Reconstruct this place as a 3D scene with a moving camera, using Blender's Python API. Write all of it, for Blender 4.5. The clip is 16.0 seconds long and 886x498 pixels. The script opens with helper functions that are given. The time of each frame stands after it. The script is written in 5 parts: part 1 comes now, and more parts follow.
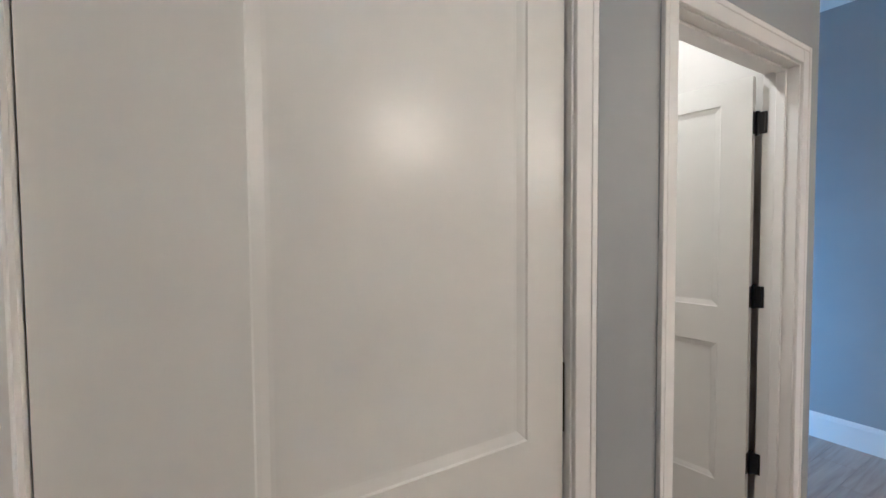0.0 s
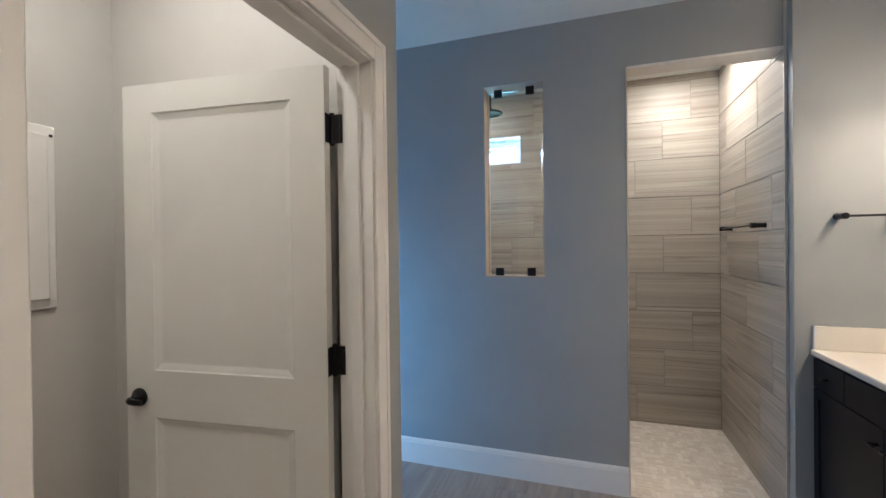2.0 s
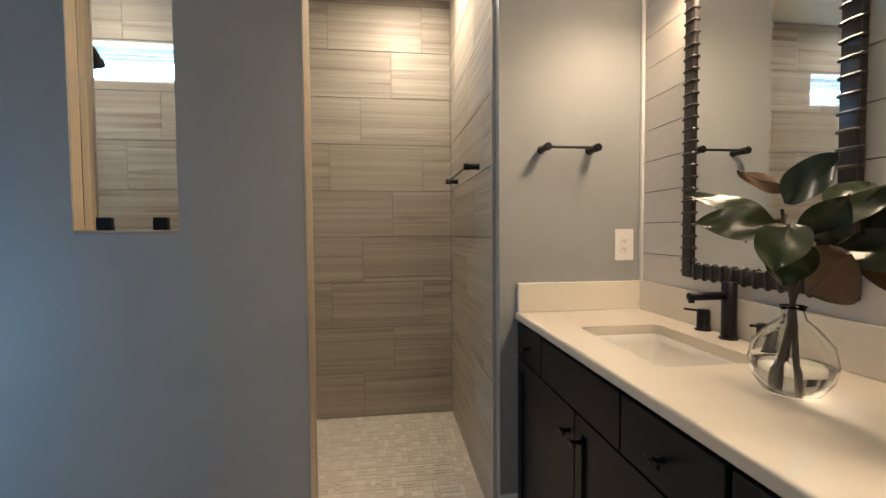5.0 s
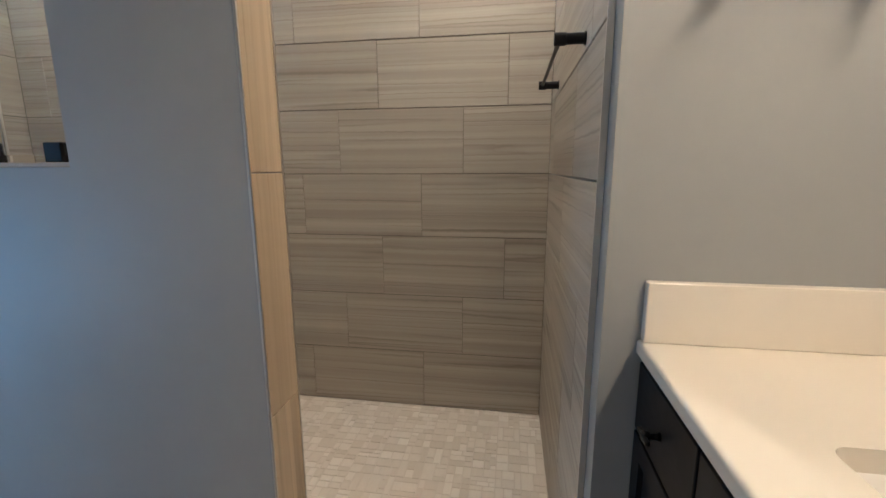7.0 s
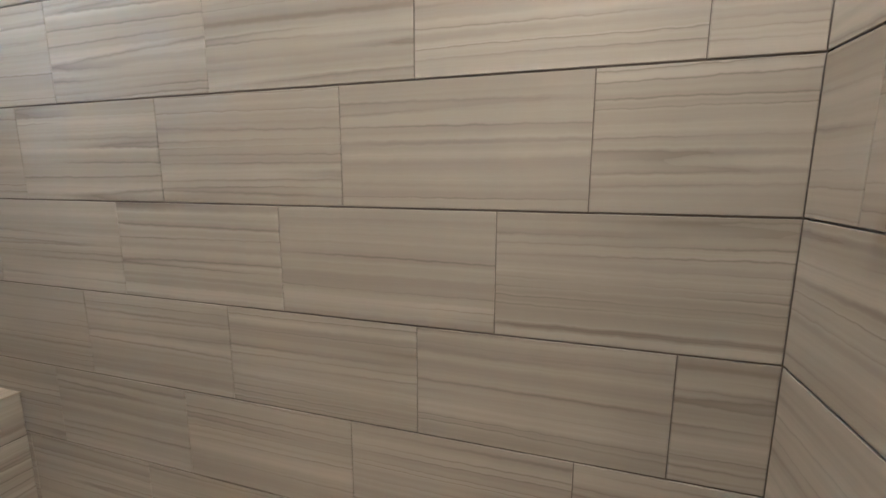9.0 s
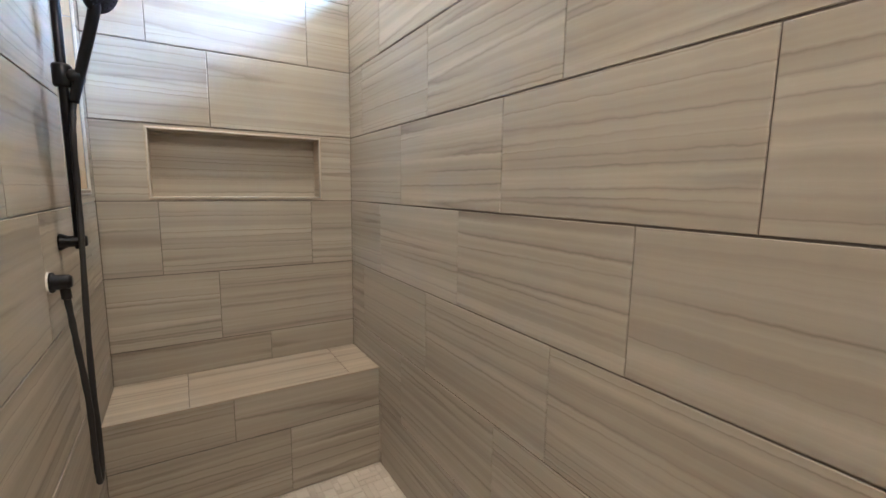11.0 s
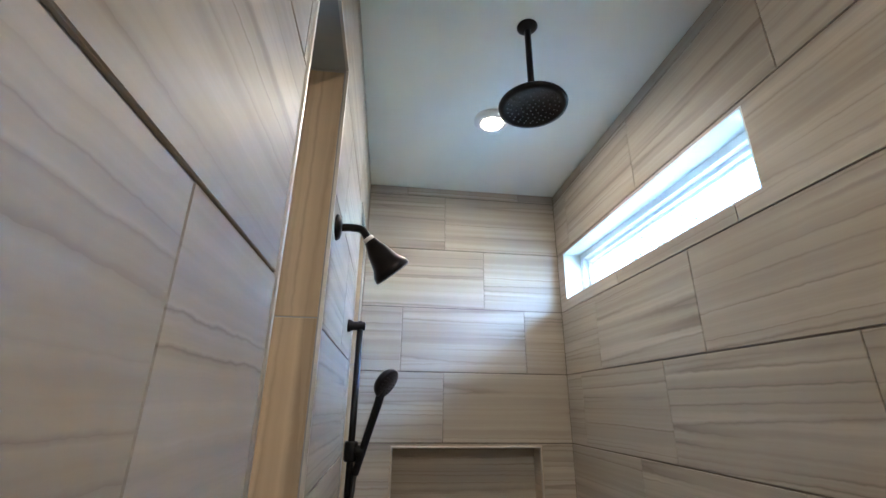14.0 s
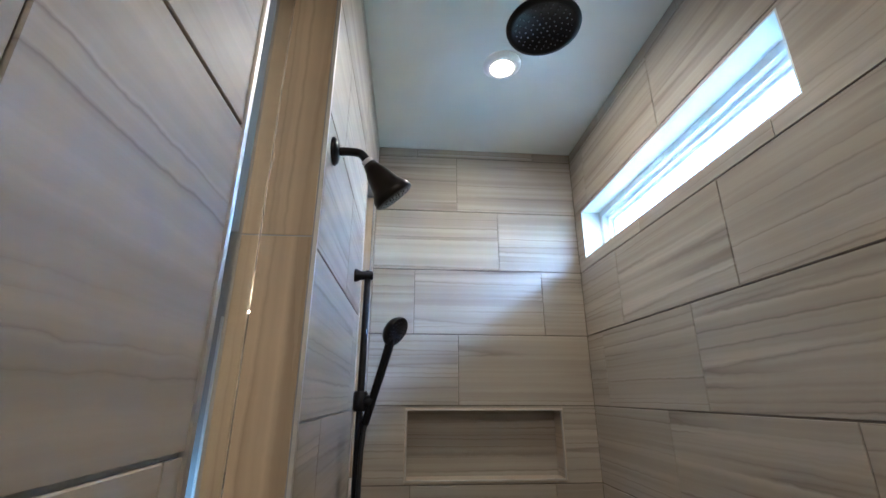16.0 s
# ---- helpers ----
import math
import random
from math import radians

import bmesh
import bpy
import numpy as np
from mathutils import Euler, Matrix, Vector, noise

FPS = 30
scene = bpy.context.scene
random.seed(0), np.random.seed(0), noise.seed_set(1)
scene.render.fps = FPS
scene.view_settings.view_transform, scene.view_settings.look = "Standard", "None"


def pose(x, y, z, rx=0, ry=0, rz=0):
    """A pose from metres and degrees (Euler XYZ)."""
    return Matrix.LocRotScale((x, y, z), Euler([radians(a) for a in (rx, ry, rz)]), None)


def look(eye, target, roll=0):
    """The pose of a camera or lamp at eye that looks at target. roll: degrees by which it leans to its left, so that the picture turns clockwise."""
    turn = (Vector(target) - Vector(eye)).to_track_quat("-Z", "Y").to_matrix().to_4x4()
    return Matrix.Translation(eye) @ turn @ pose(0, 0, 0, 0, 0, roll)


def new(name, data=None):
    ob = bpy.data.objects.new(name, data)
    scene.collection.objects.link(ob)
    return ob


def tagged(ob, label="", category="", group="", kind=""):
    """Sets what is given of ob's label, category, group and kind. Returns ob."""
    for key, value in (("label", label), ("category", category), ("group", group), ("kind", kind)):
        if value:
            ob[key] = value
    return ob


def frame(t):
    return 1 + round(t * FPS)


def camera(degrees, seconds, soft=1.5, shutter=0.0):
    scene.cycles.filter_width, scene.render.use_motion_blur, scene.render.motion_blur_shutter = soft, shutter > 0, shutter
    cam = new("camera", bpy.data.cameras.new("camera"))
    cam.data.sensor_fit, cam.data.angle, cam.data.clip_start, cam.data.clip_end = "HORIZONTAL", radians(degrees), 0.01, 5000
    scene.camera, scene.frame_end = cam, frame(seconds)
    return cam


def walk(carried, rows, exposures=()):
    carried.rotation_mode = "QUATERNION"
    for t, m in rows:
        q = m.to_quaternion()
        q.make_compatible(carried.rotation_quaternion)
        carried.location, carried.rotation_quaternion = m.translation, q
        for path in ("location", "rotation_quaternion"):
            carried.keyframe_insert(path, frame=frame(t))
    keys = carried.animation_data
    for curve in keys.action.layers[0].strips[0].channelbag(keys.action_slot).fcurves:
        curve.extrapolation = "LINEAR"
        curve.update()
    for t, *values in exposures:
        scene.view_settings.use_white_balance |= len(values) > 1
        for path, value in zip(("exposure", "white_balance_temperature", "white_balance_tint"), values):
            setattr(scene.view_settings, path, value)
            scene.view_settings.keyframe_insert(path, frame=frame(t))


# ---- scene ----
cam = camera(91.9, 16.0)
PATH = [
    (0, (-0.054, -0.084, 1.382), (1.001, 1.614, 1.304), -0.4),
    (0.5, (0.159, -0.058, 1.393), (1.412, 1.499, 1.323), -0.7),
    (1, (0.4, 0.023, 1.405), (1.886, 1.36, 1.344), -0.7),
    (1.5, (0.628, 0.028, 1.435), (2.357, 1.033, 1.399), -0.7),
    (2, (0.869, 0.0, 1.457), (2.764, 0.64, 1.444), -0.7),
    (2.5, (1.061, -0.037, 1.46), (3.021, 0.359, 1.478), -0.8),
    (3, (1.207, -0.087, 1.432), (3.195, 0.125, 1.466), -0.7),
    (3.5, (1.383, -0.143, 1.38), (3.382, -0.148, 1.41), -0.7),
    (4, (1.511, -0.259, 1.285), (3.497, -0.49, 1.304), -0.8),
    (4.2, (1.563, -0.323, 1.263), (3.54, -0.627, 1.254), -0.8),
    (6.3, (2.298, -0.751, 1.247), (4.267, -0.742, 0.892), -0.3),
    (6.5, (2.394, -0.777, 1.249), (4.358, -0.672, 0.888), -0.3),
    (7, (2.646, -0.802, 1.249), (4.587, -0.495, 0.876), -0.2),
    (7.5, (2.959, -0.775, 1.252), (4.882, -0.361, 0.889), 0.3),
    (8, (3.225, -0.7, 1.306), (5.141, -0.291, 0.903), 0.2),
    (8.2, (3.333, -0.684, 1.3), (5.247, -0.257, 0.909), 0.2),
    (10.3, (3.978, -0.291, 1.299), (5.508, 0.965, 1.012), 0.3),
    (10.5, (3.98, -0.278, 1.295), (5.371, 1.131, 1.012), 0.5),
    (11, (3.964, -0.264, 1.284), (5.0, 1.424, 1.007), 0.8),
    (11.5, (3.933, -0.263, 1.288), (4.749, 1.543, 1.015), 1.0),
    (12, (3.907, -0.254, 1.386), (4.593, 1.606, 1.121), 0.9),
    (12.5, (3.911, -0.245, 1.519), (4.47, 1.672, 1.415), 0.7),
    (13, (3.903, -0.235, 1.613), (4.335, 1.707, 1.822), 0.7),
    (13.5, (3.847, -0.242, 1.665), (4.176, 1.668, 2.158), 0.7),
    (14, (3.827, -0.258, 1.689), (4.058, 1.609, 2.37), 0.7),
    (14.5, (3.817, -0.269, 1.692), (3.981, 1.566, 2.47), 0.4),
    (15, (3.84, -0.243, 1.658), (3.974, 1.581, 2.467), 0.4),
    (15.5, (3.865, -0.204, 1.633), (4.007, 1.63, 2.418), -0.1),
    (16, (3.868, -0.145, 1.57), (4.017, 1.742, 2.214), 0.1),
]
EXPOSURES = [(0, 8.38, 4400, 10), (1, 8.08, 4600, 10), (1.5, 7.8, 4650, 10), (2, 7.9, 4650, 10), (3, 7.62, 4950, 10), (4, 7.56, 5550, 10), (6.5, 7.78, 5000, 10), (7, 7.78, 4950, 10), (7.5, 7.9, 4900, 10), (8, 8.38, 4700, 10), (11, 8.28, 5000, 10), (12.2, 8.24, 5250, 10), (13, 7.7, 5200, 10), (14, 7.16, 5050, 10), (15.5, 7.09, 4850, 10), (16, 7.03, 4900, 10)]
SKY, SHADES, BULB, CAN, CAN2, CLOSET, BATH, BLIND, DAYLIGHT = 0.13, 0.048, 0.0170, 0.0475, 0.080, 0.048, 0.032, 0.1, 0.120
SLIDE, HEAD_X, HEAD_Y, HEAD_Z = 1.552, 3.824, 1.153, 1.752
ELBOW_Y, ELBOW_Z, HOSE_Z = 1.045, 1.055, 0.50
ARM_Y, ARM_Z, SH_X, SH_Y, SH_Z = 0.694, 2.076, 3.808, 0.690, 1.998
VALVE_Y, VALVE_Z = 0.102, 1.272
CAN2_X, CAN2_Y = 4.205, -0.655
walk(cam, [(t, look(eye, target, roll)) for t, eye, target, roll in PATH], EXPOSURES)

# ---- world, light ----
world = bpy.data.worlds.new("sky")
scene.world = world
world.use_nodes = True
wn = world.node_tree.nodes
sky = wn.new("ShaderNodeTexSky")
sky.sky_type = "NISHITA"
sky.sun_disc = False
sky.sun_elevation, sky.sun_rotation = radians(32), radians(127)
sky.air_density, sky.dust_density, sky.ozone_density = 1.0, 0.3, 4.0
world.node_tree.links.new(sky.outputs[0], wn["Background"].inputs[0])
wn["Background"].inputs[1].default_value = SKY

sun_data = bpy.data.lights.new("sun", "SUN")
sun_data.energy, sun_data.angle, sun_data.color = 0.072, radians(36), (0.58, 0.82, 1.0)   # sun spread by bright haze
sun = new("sun", sun_data)
sun.matrix_world = look((0, 0, 20), (-0.80 * 20, 0.60 * 20, 20 - 0.62 * 20))


# ---- helpers for meshes ----
def link(name, bm, material=None, parent=None, label="", smooth=False):
    me = bpy.data.meshes.new(name)
    bmesh.ops.recalc_face_normals(bm, faces=bm.faces)
    bm.to_mesh(me)
    bm.free()
    if smooth:
        for p in me.polygons:
            p.use_smooth = True
    if material:
        me.materials.append(material)
    ob = new(name, me)
    if parent:
        ob.parent = parent
    if label:
        ob["label"] = label
    return ob


def part(name, bm, material, parent, label="", smooth=False):
    return link(name, bm, material, parent, label, smooth)


def thing(name, x, y, z, label, category, group="", rz=0):
    ob = new(name)
    ob.empty_display_size = 0.05
    ob.matrix_basis = pose(x, y, z, 0, 0, rz)
    return tagged(ob, label, category, group)


def structure(ob, label=""):
    return tagged(ob, label, kind="structure")


def add_box(bm, a, b, bevel=0.0, segments=1):
    m = Matrix.Translation([(p + q) / 2 for p, q in zip(a, b)]) @ Matrix.Diagonal([abs(q - p) for p, q in zip(a, b)] + [1])
    made = bmesh.ops.create_cube(bm, size=1, matrix=m)["verts"]
    if bevel:
        edges = list({e for v in made for e in v.link_edges})
        bmesh.ops.bevel(bm, geom=edges, offset=bevel, segments=segments, affect="EDGES", profile=0.5)
    return bm


def box(a, b, bevel=0.0, segments=1):
    return add_box(bmesh.new(), a, b, bevel, segments)


def add_lathe(bm, rings, m=None, n=32, close=True):
    """A turned shape about z: rings of (radius, z)."""
    m = m or Matrix()
    loops = []
    for r, z in rings:
        if r < 1e-5:
            loops.append([bm.verts.new(m @ Vector((0, 0, z)))])
        else:
            loops.append([bm.verts.new(m @ Vector((r * math.cos(2 * math.pi * i / n), r * math.sin(2 * math.pi * i / n), z))) for i in range(n)])
    for p, q in zip(loops, loops[1:]):
        for i in range(n):
            j = (i + 1) % n
            if len(p) == 1 and len(q) > 1:
                bm.faces.new((p[0], q[i], q[j]))
            elif len(q) == 1 and len(p) > 1:
                bm.faces.new((p[i], p[j], q[0]))
            elif len(p) > 1:
                bm.faces.new((p[i], p[j], q[j], q[i]))
    if close:
        for loop in (loops[0], loops[-1]):
            if len(loop) > 1:
                bm.faces.new(loop)
    return bm


def lathe(rings, m=None, n=32, close=True):
    return add_lathe(bmesh.new(), rings, m, n, close)


def along(a, b):
    """The pose at a whose z axis points to b."""
    d = Vector(b) - Vector(a)
    return Matrix.Translation(a) @ d.to_track_quat("Z", "Y").to_matrix().to_4x4()


def rod(a, b, r, n=20, bevel=0.0015):
    h = (Vector(b) - Vector(a)).length
    return lathe([(r - bevel, 0), (r, bevel), (r, h - bevel), (r - bevel, h)], along(a, b), n)


def smooth_line(points, steps=8):
    """A Catmull-Rom line through the points."""
    p = [Vector(q) for q in points]
    p = [2 * p[0] - p[1]] + p + [2 * p[-1] - p[-2]]
    out = []
    for i in range(1, len(p) - 2):
        for k in range(steps):
            t = k / steps
            a, b, c, d = p[i - 1], p[i], p[i + 1], p[i + 2]
            out.append(0.5 * (2 * b + (c - a) * t + (2 * a - 5 * b + 4 * c - d) * t * t + (3 * b - a - 3 * c + d) * t ** 3))
    return out + [p[-2]]


def add_tube(bm, line, radius, n=12):
    """radius: a number, or a function of the share of the length."""
    loops, side = [], None
    for i, c in enumerate(line):
        d = (line[min(i + 1, len(line) - 1)] - line[max(i - 1, 0)]).normalized()
        side = d.orthogonal().normalized() if side is None else (side - d * side.dot(d)).normalized()
        up = d.cross(side)
        r = radius(i / (len(line) - 1)) if callable(radius) else radius
        loops.append([bm.verts.new(c + r * (side * math.cos(2 * math.pi * k / n) + up * math.sin(2 * math.pi * k / n))) for k in range(n)])
    for p, q in zip(loops, loops[1:]):
        for k in range(n):
            bm.faces.new((p[k], p[(k + 1) % n], q[(k + 1) % n], q[k]))
    bm.faces.new(loops[0])
    bm.faces.new(loops[-1])
    return bm


def tube(line, radius, n=12):
    return add_tube(bmesh.new(), line, radius, n)


# ---- materials ----
def material(name, colour, rough=0.5, metal=0.0, **more):
    m = bpy.data.materials.new(name)
    m.use_nodes = True
    b = m.node_tree.nodes["Principled BSDF"]
    b.inputs["Base Color"].default_value = (*colour, 1)
    b.inputs["Roughness"].default_value = rough
    b.inputs["Metallic"].default_value = metal
    for key, value in more.items():
        b.inputs[key.replace("_", " ")].default_value = value
    return m


class Nodes:
    """Short names for building node trees."""

    def __init__(self, m):
        self.t = m.node_tree
        self.b = self.t.nodes["Principled BSDF"]

    def put(self, socket, value):
        if isinstance(value, bpy.types.NodeSocket):
            self.t.links.new(value, socket)
        elif value is not None:
            socket.default_value = value

    def math(self, op, a, b=None, c=None, clamp=False):
        n = self.t.nodes.new("ShaderNodeMath")
        n.operation, n.use_clamp = op, clamp
        for s, v in zip(n.inputs, (a, b, c)):
            self.put(s, v)
        return n.outputs[0]

    def coords(self, kind="Object"):
        return self.t.nodes.new("ShaderNodeTexCoord").outputs[kind]

    def place(self):
        return self.t.nodes.new("ShaderNodeNewGeometry").outputs["Position"]

    def chance(self):
        return self.t.nodes.new("ShaderNodeObjectInfo").outputs["Random"]

    def island(self):
        return self.t.nodes.new("ShaderNodeNewGeometry").outputs["Random Per Island"]

    def split(self, v):
        n = self.t.nodes.new("ShaderNodeSeparateXYZ")
        self.put(n.inputs[0], v)
        return n.outputs

    def join(self, x, y, z):
        n = self.t.nodes.new("ShaderNodeCombineXYZ")
        for s, v in zip(n.inputs, (x, y, z)):
            self.put(s, v)
        return n.outputs[0]

    def noise(self, v, scale, detail=3.0, rough=0.5, distortion=0.0):
        n = self.t.nodes.new("ShaderNodeTexNoise")
        self.put(n.inputs["Vector"], v)
        for key, value in (("Scale", scale), ("Detail", detail), ("Roughness", rough), ("Distortion", distortion)):
            self.put(n.inputs[key], value)
        return n.outputs["Fac"]

    def ramp(self, f, stops):
        n = self.t.nodes.new("ShaderNodeValToRGB")
        self.put(n.inputs[0], f)
        e = n.color_ramp.elements
        while len(e) < len(stops):
            e.new(0.5)
        for el, (at, c) in zip(e, stops):
            el.position, el.color = at, (*c, 1)
        return n.outputs[0]

    def mix(self, f, a, b, kind="MIX"):
        n = self.t.nodes.new("ShaderNodeMix")
        n.data_type, n.blend_type = "RGBA", kind
        self.put(n.inputs[0], f)
        for s, v in ((n.inputs[6], a), (n.inputs[7], b)):
            self.put(s, (*v, 1) if isinstance(v, tuple) else v)
        return n.outputs[2]

    def bump(self, h, strength, distance=0.002):
        n = self.t.nodes.new("ShaderNodeBump")
        n.inputs["Strength"].default_value, n.inputs["Distance"].default_value = strength, distance
        self.put(n.inputs["Height"], h)
        self.t.links.new(n.outputs[0], self.b.inputs["Normal"])


def painted(name, colour, rough=0.55, grain=0.12, mottled=0.05):
    """Rolled wall paint: orange-peel grain and faint broad unevenness."""
    m = material(name, colour, rough)
    n = Nodes(m)
    p = n.place()
    broad = n.noise(p, 1.7, 3)
    dark, light = tuple(c * (1 - mottled) for c in colour), tuple(min(1, c * (1 + mottled)) for c in colour)
    n.put(n.b.inputs["Base Color"], n.ramp(broad, [(0.3, dark), (0.7, light)]))
    n.put(n.b.inputs["Roughness"], n.math("MULTIPLY_ADD", n.noise(p, 60, 2), 0.06, rough - 0.03))
    n.bump(n.noise(p, 420, 2), grain, 0.0006)
    return m


def vein_tile(name, tone=(1, 1, 1), rough=0.34, veins=1.0):
    """Vein-cut porcelain: nearly straight bands, cream to taupe, and thin jagged dark lines along the tile's length (local x)."""
    m = material(name, (0.5, 0.45, 0.4), rough)
    n = Nodes(m)
    u, d, v = n.split(n.coords())
    k = n.chance()
    u2 = n.math("MULTIPLY_ADD", k, 37.0, u)
    v2 = n.math("MULTIPLY_ADD", k, 11.3, v)
    broad = n.math("SUBTRACT", n.noise(n.join(u2, n.math("MULTIPLY", v2, 2.0), k), 2.0, 2, 0.5), 0.5)
    jag = n.math("SUBTRACT", n.noise(n.join(u2, n.math("MULTIPLY", v2, 1.2), 4.0), 22.0, 4, 0.62), 0.5)
    vw = n.math("ADD", v2, n.math("ADD", n.math("MULTIPLY", broad, 0.013), n.math("MULTIPLY", jag, 0.011)))
    bands = n.noise(n.join(n.math("MULTIPLY", u2, 0.12), n.math("MULTIPLY", vw, 17.0), 0.0), 1.0, 3, 0.58)
    streak = n.noise(n.join(n.math("MULTIPLY", u2, 0.35), n.math("MULTIPLY", vw, 62.0), 9.0), 1.0, 3, 0.6)
    fine = n.noise(n.join(n.math("MULTIPLY", u2, 3.0), n.math("MULTIPLY", vw, 170.0), 3.0), 1.0, 3, 0.6)
    # thin lines where a slow field crosses levels; softly darker on one side of each line, paler on the other
    line = n.math("MULTIPLY", n.noise(n.join(n.math("MULTIPLY", u2, 0.13), n.math("MULTIPLY", vw, 10.0), 7.0), 1.0, 1.5, 0.45), 8.5)
    saw = n.math("FRACT", line)
    thin = n.math("SUBTRACT", 1.0, n.math("DIVIDE", n.math("MINIMUM", saw, n.math("SUBTRACT", 1.0, saw)), 0.13), clamp=True)
    side = n.math("SUBTRACT", 1.0, n.math("DIVIDE", saw, 0.36), clamp=True)
    pale = n.math("SUBTRACT", n.math("MULTIPLY", saw, 2.6), 1.6, clamp=True)
    gate = n.math("MULTIPLY_ADD", n.noise(n.join(n.math("MULTIPLY", u2, 0.5), n.math("MULTIPLY", vw, 5.0), 5.0), 2.6, 2), 4.5, -1.6, clamp=True)
    shade = lambda c: tuple(a * b for a, b in zip(c, tone))
    c = n.ramp(bands, [(0.28, shade((0.330, 0.295, 0.247))), (0.42, shade((0.392, 0.356, 0.305))), (0.55, shade((0.462, 0.424, 0.368))), (0.72, shade((0.560, 0.522, 0.462)))])
    c = n.mix(n.math("MULTIPLY", n.math("SUBTRACT", streak, 0.42, clamp=True), 1.25 * veins), c, shade((0.26, 0.228, 0.185)))
    c = n.mix(n.math("MULTIPLY", n.math("SUBTRACT", fine, 0.4, clamp=True), 0.45), c, shade((0.35, 0.30, 0.25)))
    c = n.mix(n.math("MULTIPLY", n.math("MULTIPLY", pale, gate), 0.35 * veins), c, shade((0.64, 0.60, 0.53)))
    c = n.mix(n.math("MULTIPLY", n.math("MULTIPLY", side, gate), 0.52 * veins), c, shade((0.25, 0.217, 0.172)))
    c = n.mix(n.math("MULTIPLY", n.math("MULTIPLY", thin, gate), 0.80 * veins), c, shade((0.12, 0.10, 0.078)))
    c = n.mix(n.math("MULTIPLY", k, 0.16), c, shade((0.40, 0.355, 0.305)))
    n.put(n.b.inputs["Base Color"], c)
    n.put(n.b.inputs["Roughness"], n.math("MULTIPLY_ADD", fine, 0.12, rough - 0.06))
    n.bump(n.math("ADD", bands, n.math("MULTIPLY", fine, 0.4)), 0.08, 0.0012)
    return m


WALL_PAINT = painted("grey_wall_paint", (0.322, 0.334, 0.332), 0.5)
CLOSET_PAINT = painted("closet_paint", (0.56, 0.54, 0.50), 0.5)
CEILING_PAINT = painted("ceiling_paint", (0.76, 0.77, 0.71), 0.7)
TRIM_PAINT = painted("white_trim_paint", (0.76, 0.74, 0.70), 0.38, 0.05, 0.02)
DOOR_PAINT = painted("white_door_paint", (0.70, 0.685, 0.635), 0.25, 0.06, 0.02)
SHIPLAP_PAINT = painted("shiplap_paint", (0.66, 0.62, 0.56), 0.42, 0.08, 0.03)
TILE = vein_tile("vein_cut_tile", (0.91, 0.905, 0.875), 0.50, 0.62)
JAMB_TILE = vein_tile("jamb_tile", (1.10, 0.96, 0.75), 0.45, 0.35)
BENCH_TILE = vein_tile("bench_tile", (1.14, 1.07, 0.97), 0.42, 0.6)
FLOOR_GROUT = painted("floor_grout", (0.62, 0.56, 0.485), 0.85, 0.3)
GROUT = painted("grout", (0.18, 0.154, 0.13), 0.85, 0.3)
TRIM_METAL = material("brushed_edge_trim", (0.66, 0.64, 0.60), 0.45, 1.0)
BLACK = material("matte_black_metal", (0.012, 0.012, 0.013), 0.34, 0.6)
# near-black colour that stands for shade between boards and behind a shut door
GAP_SHADE = material("gap_shade", (0.01, 0.01, 0.01), 0.9)
BRONZE = material("oil_rubbed_black", (0.014, 0.012, 0.011), 0.3, 0.7)
RUBBER = material("black_rubber", (0.015, 0.015, 0.016), 0.5)
VINYL = material("white_vinyl", (0.82, 0.84, 0.84), 0.35)
PLASTIC = material("white_plastic", (0.78, 0.76, 0.72), 0.3)
PORCELAIN = material("white_porcelain", (0.80, 0.78, 0.74), 0.2)
GLASS = material("clear_glass", (0.97, 0.99, 0.98), 0.0, Transmission_Weight=1.0, IOR=1.45)
MIRROR = material("mirror_silver", (0.92, 0.93, 0.92), 0.01, 1.0)


def glowing(name, colour, strength, base=(0.9, 0.88, 0.84)):
    return material(name, base, 0.35, Emission_Color=(*colour, 1), Emission_Strength=strength)


WARM, VANITY_WARM = (1.0, 0.75, 0.48), (1.0, 0.675, 0.375)
SHADE_GLASS = glowing("lit_white_glass", VANITY_WARM, SHADES)
LAMP_LENS = glowing("lit_lamp_lens", (1.0, 0.74, 0.46), 0.42)


def wood_floor():
    m = material("grey_oak_planks", (0.4, 0.36, 0.32), 0.42)
    n = Nodes(m)
    u, v, w = n.split(n.coords())
    k = n.chance()
    p = n.join(n.math("MULTIPLY_ADD", k, 31.0, n.math("MULTIPLY", u, 1.6)), n.math("MULTIPLY_ADD", k, 13.0, n.math("MULTIPLY", v, 22.0)), 0.0)
    g = n.noise(p, 1.0, 5, 0.6, 0.6)
    f = n.noise(n.join(n.math("MULTIPLY", u, 5.0), n.math("MULTIPLY", v, 190.0), k), 1.0, 3)
    c = n.ramp(g, [(0.3, (0.25, 0.215, 0.185)), (0.5, (0.36, 0.32, 0.285)), (0.7, (0.45, 0.41, 0.37))])
    c = n.mix(n.math("MULTIPLY", f, 0.3), c, (0.24, 0.205, 0.175))
    c = n.mix(n.math("MULTIPLY", k, 0.25), c, (0.31, 0.28, 0.25))
    n.put(n.b.inputs["Base Color"], c)
    n.bump(f, 0.15, 0.0008)
    return m


PLANK = wood_floor()


